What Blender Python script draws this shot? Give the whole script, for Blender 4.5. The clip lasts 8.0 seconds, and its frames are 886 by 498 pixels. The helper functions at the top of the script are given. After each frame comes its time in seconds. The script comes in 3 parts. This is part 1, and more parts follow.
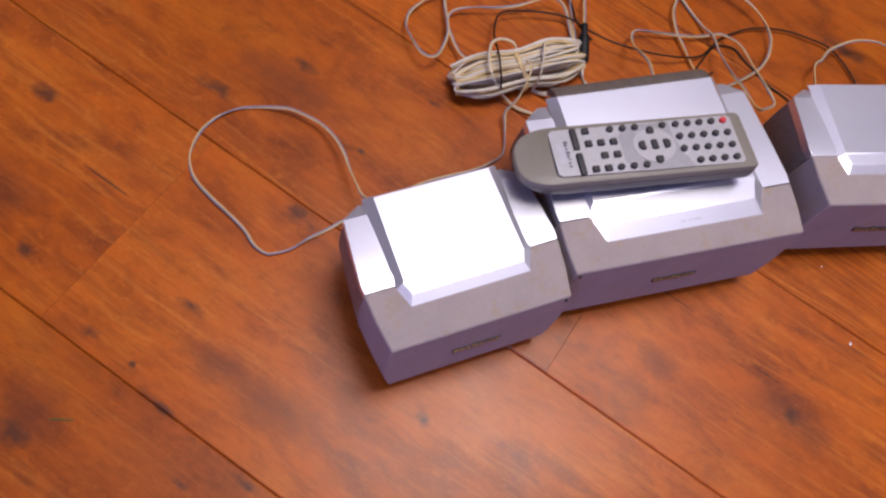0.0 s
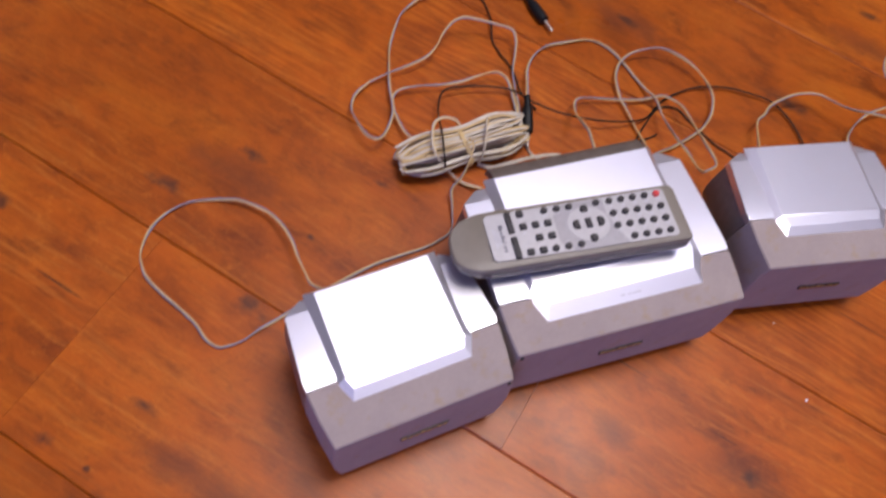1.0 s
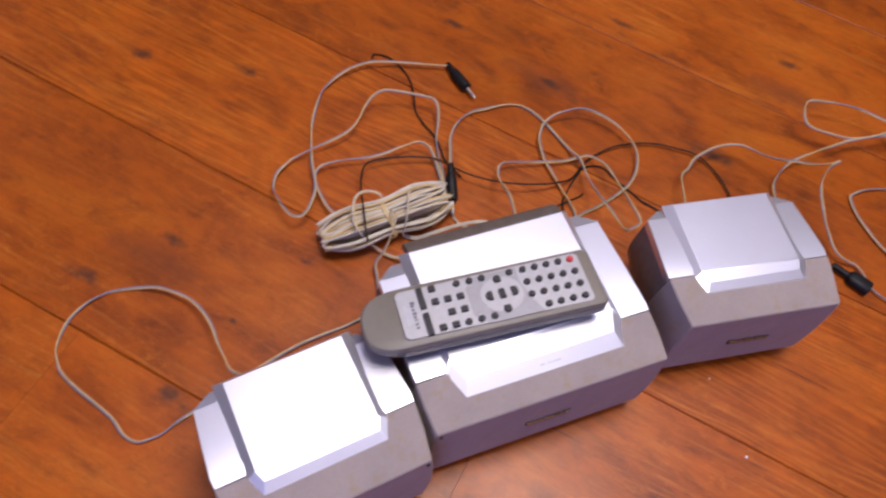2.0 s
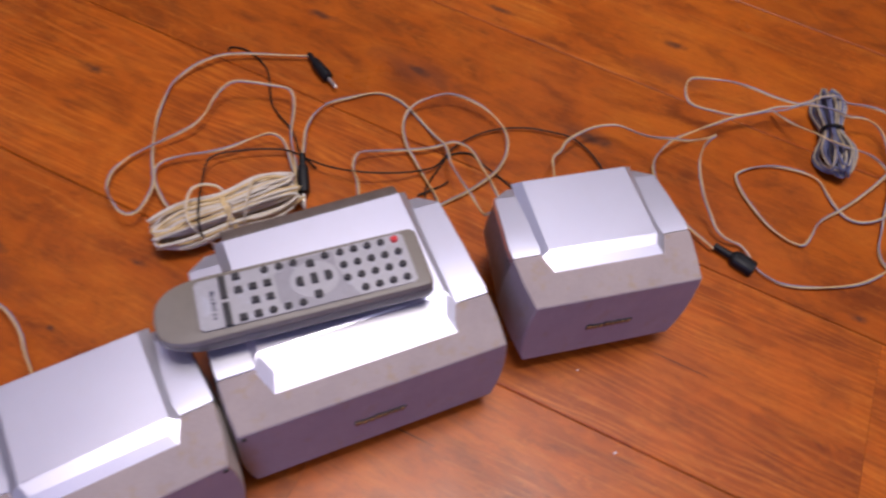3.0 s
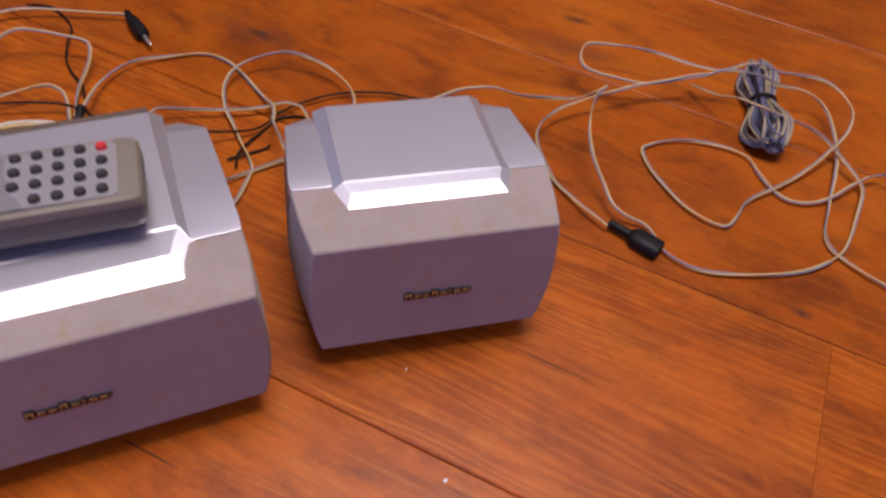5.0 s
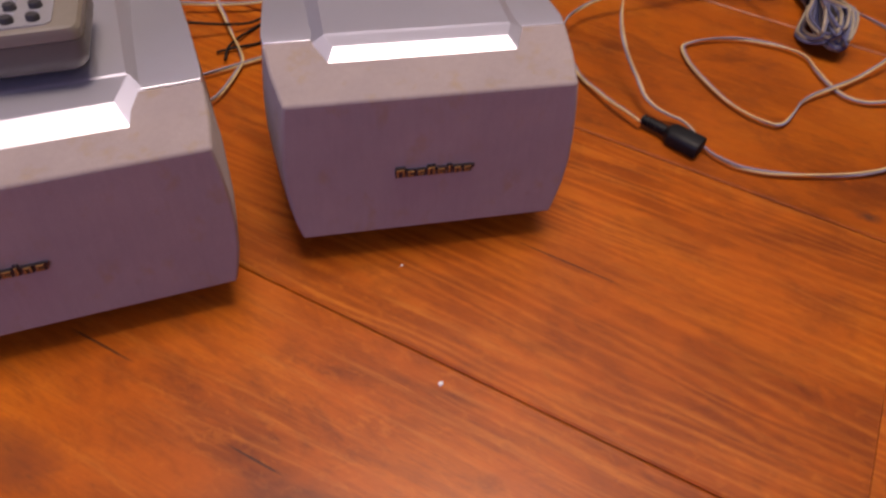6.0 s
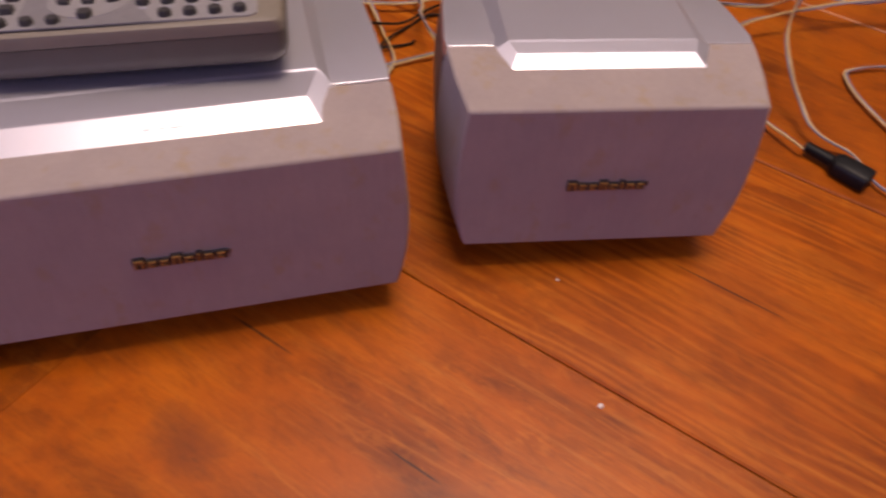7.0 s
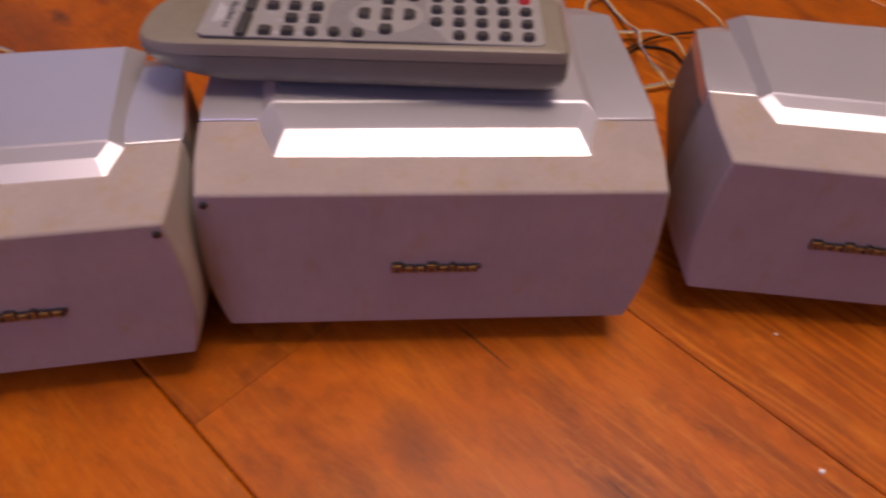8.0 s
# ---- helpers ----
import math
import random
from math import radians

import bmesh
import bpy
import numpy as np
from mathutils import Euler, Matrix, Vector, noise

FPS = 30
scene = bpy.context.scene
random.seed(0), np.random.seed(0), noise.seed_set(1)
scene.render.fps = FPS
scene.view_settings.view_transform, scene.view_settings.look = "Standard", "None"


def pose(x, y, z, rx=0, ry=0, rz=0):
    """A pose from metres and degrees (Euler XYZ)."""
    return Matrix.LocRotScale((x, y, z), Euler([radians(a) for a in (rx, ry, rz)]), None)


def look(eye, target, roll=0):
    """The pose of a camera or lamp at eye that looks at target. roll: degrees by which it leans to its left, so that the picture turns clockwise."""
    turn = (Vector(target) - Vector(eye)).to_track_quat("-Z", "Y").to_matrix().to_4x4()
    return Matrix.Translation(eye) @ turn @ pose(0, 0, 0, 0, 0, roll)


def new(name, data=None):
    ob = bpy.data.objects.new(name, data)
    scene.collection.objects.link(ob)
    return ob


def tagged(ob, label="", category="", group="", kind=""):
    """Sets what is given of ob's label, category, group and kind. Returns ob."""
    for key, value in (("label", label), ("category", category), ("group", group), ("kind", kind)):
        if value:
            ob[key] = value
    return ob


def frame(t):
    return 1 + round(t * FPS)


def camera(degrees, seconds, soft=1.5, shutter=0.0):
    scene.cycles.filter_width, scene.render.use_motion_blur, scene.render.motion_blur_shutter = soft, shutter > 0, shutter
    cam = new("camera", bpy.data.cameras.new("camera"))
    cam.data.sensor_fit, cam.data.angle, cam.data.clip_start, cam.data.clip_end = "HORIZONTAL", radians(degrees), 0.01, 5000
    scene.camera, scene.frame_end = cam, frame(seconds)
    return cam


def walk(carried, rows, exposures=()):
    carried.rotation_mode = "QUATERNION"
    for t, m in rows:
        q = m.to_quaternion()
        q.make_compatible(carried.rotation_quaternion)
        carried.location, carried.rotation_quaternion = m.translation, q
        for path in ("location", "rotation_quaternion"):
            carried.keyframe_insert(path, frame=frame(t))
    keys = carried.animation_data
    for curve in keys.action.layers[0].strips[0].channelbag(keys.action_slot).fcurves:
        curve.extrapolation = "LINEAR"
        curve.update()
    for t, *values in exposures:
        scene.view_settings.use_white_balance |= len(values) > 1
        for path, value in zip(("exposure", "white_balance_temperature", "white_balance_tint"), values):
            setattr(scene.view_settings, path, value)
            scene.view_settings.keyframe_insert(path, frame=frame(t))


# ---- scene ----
cam = camera(60.6, 8.0, soft=2.4, shutter=0.5)
PATH = [
    (0, (-0.047, 0.027, 0.556), (0.373, 0.71, -1.276), 21.6),
    (0.5, (-0.029, 0.04, 0.57), (0.38, 0.733, -1.261), 19.3),
    (1, (0.0, 0.05, 0.585), (0.424, 0.81, -1.216), 16.1),
    (1.2, (0.01, 0.055, 0.591), (0.451, 0.844, -1.193), 15.6),
    (2.3, (0.085, 0.049, 0.593), (0.578, 0.936, -1.131), 11.5),
    (2.5, (0.109, 0.036, 0.582), (0.605, 0.932, -1.136), 10.8),
    (3, (0.171, 0.006, 0.546), (0.698, 0.94, -1.142), 10.5),
    (3.5, (0.225, -0.012, 0.509), (0.8, 0.969, -1.136), 10.9),
    (4, (0.265, -0.023, 0.476), (0.869, 0.997, -1.135), 10.8),
    (5.3, (0.317, -0.05, 0.338), (0.904, 1.155, -1.147), 8.1),
    (5.5, (0.323, -0.056, 0.32), (0.886, 1.157, -1.167), 7.2),
    (6, (0.334, -0.056, 0.291), (0.819, 1.153, -1.226), 5.1),
    (6.5, (0.318, -0.049, 0.283), (0.741, 1.169, -1.246), 4.3),
    (7, (0.291, -0.038, 0.285), (0.622, 1.223, -1.231), 4.3),
    (7.5, (0.264, -0.033, 0.291), (0.474, 1.252, -1.227), 4.3),
    (8, (0.226, -0.029, 0.295), (0.327, 1.264, -1.227), 4.2),
]
walk(cam, [(t, look(eye, target, roll)) for t, eye, target, roll in PATH],
     [(0.0, -0.06, 6350, 13), (2.5, -0.08, 6300, 14), (4.0, -0.06, 6400, 15), (5.5, -0.12, 7200, 17), (6.5, -0.17, 8000, 21), (8.0, -0.24, 8600, 23)])

# ---- light ----
world = bpy.data.worlds.new("room_world")
scene.world = world
world.use_nodes = True
world.node_tree.nodes["Background"].inputs[0].default_value = (0.55, 0.6, 0.8, 1)
world.node_tree.nodes["Background"].inputs[1].default_value = 0.02
scene.view_settings.exposure = 0.0

ROOM = radians(-45.7)          # the boards run along this direction
ALONG = Vector((math.cos(ROOM), math.sin(ROOM), 0))
ACROSS = Vector((-math.sin(ROOM), math.cos(ROOM), 0))
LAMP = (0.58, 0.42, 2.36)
WINDOW = ALONG * 0.12 + ACROSS * -1.34 + Vector((0, 0, 1.1))         # in the south wall
SIDE_WINDOW = ALONG * -2.09 + ACROSS * 0.84 + Vector((0, 0, 1.3))      # in the west wall


def area_lamp(name, at, target, size, power, colour, shape="DISK", size_y=None):
    data = bpy.data.lights.new(name, "AREA")
    data.shape, data.size, data.energy, data.color = shape, size, power, colour
    if size_y:
        data.size_y = size_y
    ob = new(name, data)
    ob.matrix_world = look(at, target)
    return ob


area_lamp("ceiling_lamp_light", LAMP, (LAMP[0], LAMP[1] + 0.001, 0), 0.95, 42, (1.0, 0.90, 0.78), "RECTANGLE", 0.55)
# added unseen disc at 1.45 m, brightens the ceiling for reflections and fill
area_lamp("added_ceiling_fill", (LAMP[0] + 0.25, LAMP[1] + 0.12, 1.45), (LAMP[0] + 0.25, LAMP[1] + 0.121, 3), 0.5, 50, (0.76, 0.78, 1.0), "DISK")
area_lamp("side_window_daylight", SIDE_WINDOW, SIDE_WINDOW + ALONG - Vector((0, 0, 0.3)), 0.7, 1.0, (0.38, 0.47, 1.0), "RECTANGLE", 1.0)
area_lamp("window_daylight", WINDOW, WINDOW + ACROSS - Vector((0, 0, 0.25)), 1.1, 19, (0.40, 0.42, 1.0), "RECTANGLE", 1.2)


# ---- materials ----
class Graph:
    """A short way to write a node material."""

    def __init__(self, name):
        self.mat = bpy.data.materials.new(name)
        self.mat.use_nodes = True
        self.tree = self.mat.node_tree
        self.bsdf = self.tree.nodes["Principled BSDF"]

    def node(self, kind, **inputs):
        n = self.tree.nodes.new(kind)
        for key, value in inputs.items():
            self.put(n.inputs[key.replace("_", " ")], value)
        return n

    def put(self, socket, value):
        if isinstance(value, bpy.types.NodeSocket):
            self.tree.links.new(value, socket)
        else:
            socket.default_value = value

    def math(self, op, a, b=0.0, clamp=False):
        n = self.tree.nodes.new("ShaderNodeMath")
        n.operation, n.use_clamp = op, clamp
        self.put(n.inputs[0], a)
        self.put(n.inputs[1], b)
        return n.outputs[0]

    def mix(self, factor, a, b, blend="MIX"):
        n = self.tree.nodes.new("ShaderNodeMix")
        n.data_type, n.blend_type = "RGBA", blend
        self.put(n.inputs[0], factor)
        self.put(n.inputs[6], a if isinstance(a, bpy.types.NodeSocket) else (*a, 1))
        self.put(n.inputs[7], b if isinstance(b, bpy.types.NodeSocket) else (*b, 1))
        return n.outputs[2]

    def coords(self, kind="Object", scale=(1, 1, 1), shift=None):
        c = self.tree.nodes.new("ShaderNodeTexCoord").outputs[kind]
        if shift is not None:
            a = self.tree.nodes.new("ShaderNodeVectorMath")
            self.put(a.inputs[0], c)
            self.put(a.inputs[1], shift)
            c = a.outputs[0]
        m = self.tree.nodes.new("ShaderNodeMapping")
        self.put(m.inputs["Vector"], c)
        m.inputs["Scale"].default_value = scale
        return m.outputs[0]

    def noise(self, vector, scale, detail=4.0, rough=0.55, distortion=0.0):
        n = self.node("ShaderNodeTexNoise", Vector=vector, Scale=scale, Detail=detail, Roughness=rough, Distortion=distortion)
        return n.outputs["Fac"]

    def ramp(self, value, stops):
        n = self.tree.nodes.new("ShaderNodeValToRGB")
        self.put(n.inputs[0], value)
        while len(n.color_ramp.elements) < len(stops):
            n.color_ramp.elements.new(0.5)
        for e, (at, colour) in zip(n.color_ramp.elements, stops):
            e.position = at
            e.color = (*colour, 1) if isinstance(colour, tuple) else (colour, colour, colour, 1)
        return n.outputs[0]

    def bump(self, height, strength, distance):
        n = self.node("ShaderNodeBump", Height=height, Strength=strength, Distance=distance)
        self.put(self.bsdf.inputs["Normal"], n.outputs[0])

    def set(self, **inputs):
        for key, value in inputs.items():
            name = key.replace("_", " ")
            if name == "Base Color" and not isinstance(value, bpy.types.NodeSocket):
                value = (*value, 1)
            self.put(self.bsdf.inputs[name], value)
        return self


def wood():
    g = Graph("laminate_wood")
    info = g.tree.nodes.new("ShaderNodeObjectInfo")
    shift = g.tree.nodes.new("ShaderNodeVectorMath")
    shift.operation = "SCALE"
    shift.inputs[0].default_value = (7.0, 3.0, 11.0)
    g.put(shift.inputs["Scale"], info.outputs["Random"])
    sh = shift.outputs[0]
    big = g.noise(g.coords("Object", (3.2, 6.5, 1), sh), 2.3, 6, 0.62, 0.7)
    rust = g.noise(g.coords("Object", (5.0, 11.0, 1), sh), 2.4, 6, 0.68, 1.0)
    mask = g.ramp(g.noise(g.coords("Object", (1.6, 4.0, 1), sh), 1.9, 2, 0.5, 0.4), [(0.40, 0.30), (0.62, 1.0)])
    warp = g.tree.nodes.new("ShaderNodeVectorMath")
    warp.operation = "MULTIPLY_ADD"
    g.put(warp.inputs[0], g.node("ShaderNodeTexNoise", Vector=g.coords("Object", (3.0, 5.0, 1), sh), Scale=1.6, Detail=2.0).outputs["Color"])
    warp.inputs[1].default_value = (0.0, 1.6, 0.0)
    g.put(warp.inputs[2], g.coords("Object", (2.2, 48.0, 1), sh))
    streak = g.noise(warp.outputs[0], 2.4, 5, 0.62, 0.3)
    light = g.noise(warp.outputs[0], 4.6, 3, 0.55, 0.2)
    fine = g.noise(g.coords("Object", (16.0, 240.0, 1), sh), 3.0, 4, 0.6)
    c = g.ramp(big, [(0.28, (0.23, 0.045, 0.004)), (0.50, (0.41, 0.090, 0.006)), (0.72, (0.55, 0.143, 0.010))])
    c = g.mix(g.ramp(rust, [(0.33, 0.62), (0.50, 0.0)]), c, (0.125, 0.026, 0.006))
    c = g.mix(g.math("MULTIPLY", g.ramp(streak, [(0.36, 0.36), (0.56, 0.0)]), mask), c, (0.19, 0.038, 0.006))
    c = g.mix(g.math("MULTIPLY", g.ramp(light, [(0.52, 0.0), (0.68, 0.42)]), mask), c, (0.66, 0.22, 0.03))
    c = g.mix(g.ramp(fine, [(0.40, 0.20), (0.58, 0.0)]), c, (0.17, 0.04, 0.01))
    pore = g.noise(g.coords("Object", (90.0, 420.0, 1), sh), 2.0, 3, 0.6)
    c = g.mix(g.ramp(pore, [(0.36, 0.22), (0.52, 0.0)]), c, (0.16, 0.032, 0.006))
    cloud = g.noise(g.coords("Object", (14.0, 24.0, 1), sh), 2.0, 4, 0.6, 0.5)
    c = g.mix(g.ramp(cloud, [(0.46, 0.0), (0.64, 0.50)]), c, (0.50, 0.105, 0.006))
    tone = g.math("ADD", g.math("MULTIPLY", info.outputs["Random"], 0.26), 0.79)
    v = g.node("ShaderNodeHueSaturation", Color=c, Value=tone)
    c = v.outputs[0]
    # knots: x, y, half-length along the grain, half-width
    knots = ((-0.210, 0.412, 15, 9), (-0.228, 0.280, 11, 6), (-0.186, 0.208, 9, 7), (-0.115, 0.217, 13, 5), (-0.238, 0.146, 15, 9),
             (-0.133, 0.092, 12, 4), (-0.090, 0.082, 13, 4), (-0.004, 0.419, 16, 8), (-0.081, 0.404, 18, 9), (-0.028, 0.279, 16, 9),
             (0.039, 0.104, 7, 6), (0.327, 0.056, 9, 7), (0.098, 0.370, 10, 4), (-0.001, 0.638, 15, 8), (0.094, 0.595, 13, 7),
             (0.321, 0.612, 20, 6), (0.506, 0.575, 18, 5), (0.670, 0.477, 16, 6), (-0.142, 0.147, 22, 4), (0.661, 0.136, 12, 5),
             (0.524, 0.383, 22, 8), (0.392, 0.511, 14, 7), (0.030, 0.330, 4, 3), (-0.158, 0.180, 3, 2.4))
    smudges = ((-0.067, 0.133, 60, 20), (-0.095, 0.166, 40, 18), (0.327, 0.056, 46, 24), (0.392, 0.511, 60, 22), (0.643, 0.440, 60, 18),
               (-0.021, 0.400, 60, 24), (0.524, 0.385, 46, 14), (0.232, 0.115, 26, 16), (-0.245, 0.330, 40, 26), (-0.228, 0.160, 36, 24))
    pos = g.node("ShaderNodeNewGeometry").outputs["Position"]
    wob = g.noise(pos, 90.0, 3, 0.6)
    wide = g.noise(pos, 22.0, 2, 0.5)
    turn = g.tree.nodes.new("ShaderNodeVectorRotate")
    turn.rotation_type = "Z_AXIS"
    g.put(turn.inputs["Vector"], pos)
    turn.inputs["Angle"].default_value = -ROOM
    # year rings: fine wavy lines along every board, boldest in one row
    place = g.node("ShaderNodeSeparateXYZ", Vector=turn.outputs[0])
    row = g.math("LESS_THAN", g.math("ABSOLUTE", g.math("SUBTRACT", place.outputs["Y"], 0.461)), 0.092)
    figure = g.tree.nodes.new("ShaderNodeMapping")
    g.put(figure.inputs["Vector"], turn.outputs[0])
    figure.inputs["Scale"].default_value = (0.11, 1.0, 0.0)
    bend = g.tree.nodes.new("ShaderNodeVectorMath")
    g.put(bend.inputs[0], figure.outputs[0])
    g.put(bend.inputs[1], sh)
    wave = g.node("ShaderNodeTexWave", Vector=bend.outputs[0], Scale=44.0, Distortion=34.0, Detail=3.0)
    wave.bands_direction = "Y"
    wave.inputs["Detail Scale"].default_value = 0.5
    wave.inputs["Detail Roughness"].default_value = 0.6
    share = g.math("ADD", g.math("MULTIPLY", row, 0.36), 0.05)
    patchy = g.ramp(g.noise(pos, 13.0, 3, 0.6), [(0.34, 0.12), (0.66, 1.0)])
    share = g.math("MULTIPLY", share, patchy)
    c = g.mix(g.math("MULTIPLY", g.ramp(wave.outputs["Fac"], [(0.10, 1.0), (0.55, 0.0)]), share), c, (0.17, 0.032, 0.004))
    c = g.mix(g.math("MULTIPLY", g.ramp(wave.outputs["Fac"], [(0.62, 0.0), (0.95, 0.45)]), share), c, (0.62, 0.20, 0.02))
    # pale worn flecks
    fleck = g.noise(g.coords("Object", (60.0, 95.0, 1), sh), 2.2, 3, 0.6, 0.6)
    c = g.mix(g.math("MULTIPLY", g.ramp(fleck, [(0.56, 0.0), (0.72, 0.30)]), mask), c, (0.60, 0.18, 0.018))

    def nearest(marks):
        total = None
        for x, y, a, b in marks:
            d = spread(x, y, a, b)
            total = d if total is None else g.math("MINIMUM", total, d)
        return total

    def spread(x, y, a, b):
        u, n = x * ALONG.x + y * ALONG.y, x * ACROSS.x + y * ACROSS.y
        m = g.tree.nodes.new("ShaderNodeMapping")
        g.put(m.inputs["Vector"], turn.outputs[0])
        m.inputs["Location"].default_value = (-u * 1000 / a, -n * 1000 / b, 0)
        m.inputs["Scale"].default_value = (1000 / a, 1000 / b, 0)
        d = g.tree.nodes.new("ShaderNodeVectorMath")
        d.operation = "LENGTH"
        g.put(d.inputs[0], m.outputs[0])
        return d.outputs["Value"]

    total = nearest(knots)
    total = g.math("ADD", total, g.math("MULTIPLY", g.math("SUBTRACT", wob, 0.5), 1.6))
    total = g.math("ADD", total, g.math("MULTIPLY", g.math("SUBTRACT", wide, 0.5), 1.2))
    cloudy = g.math("ADD", nearest(smudges), g.math("MULTIPLY", g.math("SUBTRACT", g.noise(pos, 34.0, 4, 0.65), 0.5), 1.5))
    c = g.mix(g.ramp(cloudy, [(0.15, 0.58), (0.60, 0.34), (1.15, 0.0)]), c, (0.105, 0.030, 0.014))
    c = g.mix(g.ramp(total, [(0.20, 0.80), (0.55, 0.45), (1.0, 0.0)]), c, (0.055, 0.024, 0.015))
    # thin open cracks along the grain, then two small reddish spots
    cracks = ((0.2626, 0.1633, 20, 0.8), (0.4845, 0.1514, 34, 0.7), (0.3193, 0.0894, 14, 0.7), (-0.169, 0.328, 27, 1.1))
    open_crack = g.math("ADD", nearest(cracks), g.math("MULTIPLY", g.math("SUBTRACT", wob, 0.5), 0.7))
    c = g.mix(g.ramp(open_crack, [(0.60, 0.78), (1.0, 0.0)]), c, (0.030, 0.016, 0.010))
    spots = g.math("ADD", nearest(((0.092, 0.076, 3.5, 3.0), (0.095, 0.051, 2.6, 2.6))), g.math("MULTIPLY", g.math("SUBTRACT", wob, 0.5), 1.0))
    c = g.mix(g.ramp(spots, [(0.6, 0.75), (1.1, 0.0)]), c, (0.24, 0.045, 0.012))
    specks = g.noise(g.coords("Object", (30.0, 75.0, 1), sh), 2.6, 2, 0.5)
    c = g.mix(g.ramp(specks, [(0.73, 0.0), (0.80, 0.35)]), c, (0.085, 0.028, 0.014))
    smear = g.noise(pos, 7.0, 4, 0.6)
    g.set(Base_Color=c, Roughness=g.ramp(smear, [(0.3, 0.27), (0.7, 0.40)]), Specular_IOR_Level=0.24)
    g.bump(g.math("ADD", g.math("MULTIPLY", streak, 0.7), g.math("MULTIPLY", fine, 0.5)), 0.16, 0.0006)
    return g.mat


def silver(name, base=(0.84, 0.84, 0.93)):
    g = Graph(name)
    grain = g.noise(g.coords("Object"), 1400, 2, 0.5)
    dirt = g.noise(g.coords("Object"), 38, 5, 0.65)
    c = g.mix(g.ramp(dirt, [(0.45, 0.0), (0.8, 0.12)]), base, (base[0] * 0.8, base[1] * 0.76, base[2] * 0.68))
    c = g.mix(g.math("MULTIPLY", grain, 0.10), c, (0.9, 0.9, 0.95))
    g.set(Base_Color=c, Metallic=0.82, Roughness=g.ramp(dirt, [(0.3, 0.31), (0.7, 0.345)]))
    g.bump(grain, 0.06, 0.0002)
    return g.mat


def fabric():
    g = Graph("grille_fabric")
    co = g.coords("Object")
    weave = g.noise(g.coords("Object", (1, 1, 1)), 2600, 2, 0.6)
    tone = g.noise(co, 60, 5, 0.7)
    stain = g.noise(g.coords("Object", (1, 1, 0.6), (0.31, 0.2, 0.0)), 85, 4, 0.6)
    c = g.mix(g.ramp(tone, [(0.35, 0.0), (0.7, 0.35)]), (0.44, 0.365, 0.335), (0.35, 0.285, 0.255))
    c = g.mix(g.ramp(stain, [(0.55, 0.0), (0.70, 0.55)]), c, (0.42, 0.29, 0.13))
    broad = g.noise(co, 22, 3, 0.6)
    c = g.mix(g.ramp(broad, [(0.38, 0.0), (0.66, 0.40)]), c, (0.30, 0.25, 0.25))
    threads = g.noise(g.coords("Object", (1.0, 1.0, 0.12)), 420, 2, 0.5)
    c = g.mix(g.ramp(threads, [(0.40, 0.09), (0.60, 0.0)]), c, (0.24, 0.20, 0.19))
    c = g.mix(g.math("MULTIPLY", weave, 0.5), c, (0.16, 0.14, 0.14))
    g.set(Base_Color=c, Roughness=0.92, Specular_IOR_Level=0.2, Sheen_Weight=0.15)
    g.bump(weave, 0.5, 0.0004)
    return g.mat


def plastic(name, colour, rough=0.45, vary=0.15, scale=120.0, metal=0.0, gloss=0.5):
    g = Graph(name)
    n = g.noise(g.coords("Object"), scale, 5, 0.65)
    f = g.noise(g.coords("Object"), scale * 14, 2, 0.5)
    dark = tuple(v * (1 - 1.6 * vary) for v in colour)
    c = g.mix(g.ramp(n, [(0.35, 0.0), (0.72, 1.0)]), colour, dark)
    g.set(Base_Color=c, Roughness=g.ramp(n, [(0.3, rough), (0.7, min(1.0, rough + 0.12))]), Metallic=metal, Specular_IOR_Level=gloss)
    g.bump(f, 0.12, 0.0002)
    return g.mat


def wire(name, colour, dirt, gloss=0.4):
    g = Graph(name)
    n = g.noise(g.coords("Object"), 55, 4, 0.6)
    c = g.mix(g.ramp(n, [(0.4, 0.0), (0.68, 0.7)]), colour, dirt)
    g.set(Base_Color=c, Roughness=0.48, Specular_IOR_Level=gloss)
    return g.mat


def plaster(name, colour):
    g = Graph(name)
    n = g.noise(g.coords("Object"), 6, 5, 0.6)
    g.set(Base_Color=g.mix(g.ramp(n, [(0.3, 0.0), (0.7, 1.0)]), colour, tuple(v * 0.93 for v in colour)), Roughness=0.85)
    g.bump(g.noise(g.coords("Object"), 180, 4, 0.6), 0.2, 0.001)
    return g.mat


WOOD = wood()
SILVER = silver("silver_paint")
FABRIC = fabric()
DARK = plastic("dark_rubber", (0.018, 0.017, 0.018), 0.5)
BODY_SHADE = plastic("taupe_body_shade", (0.20, 0.165, 0.145), 0.42)
REAR_SHADE = plastic("rear_shade_brown", (0.13, 0.105, 0.09), 0.5)
BADGE = plastic("badge_backing", (0.03, 0.025, 0.03), 0.4)
GOLD = plastic("gold_letter", (0.34, 0.19, 0.06), 0.5, 0.1, 300, 0.3)
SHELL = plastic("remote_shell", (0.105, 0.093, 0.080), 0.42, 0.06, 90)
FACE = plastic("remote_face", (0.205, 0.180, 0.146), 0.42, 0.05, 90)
PLATE = plastic("remote_plate", (0.44, 0.43, 0.45), 0.42, 0.05, 160, 0.6)
PATCH = plastic("remote_patch", (0.34, 0.33, 0.35), 0.42, 0.05, 160, 0.6)
KEY = plastic("grey_key", (0.045, 0.042, 0.044), 0.5, 0.1, 300, 0.0, 0.3)
RED = plastic("red_key", (0.62, 0.035, 0.04), 0.42, 0.08, 300)
INK = plastic("printed_ink", (0.10, 0.10, 0.13), 0.5, 0.05, 300)
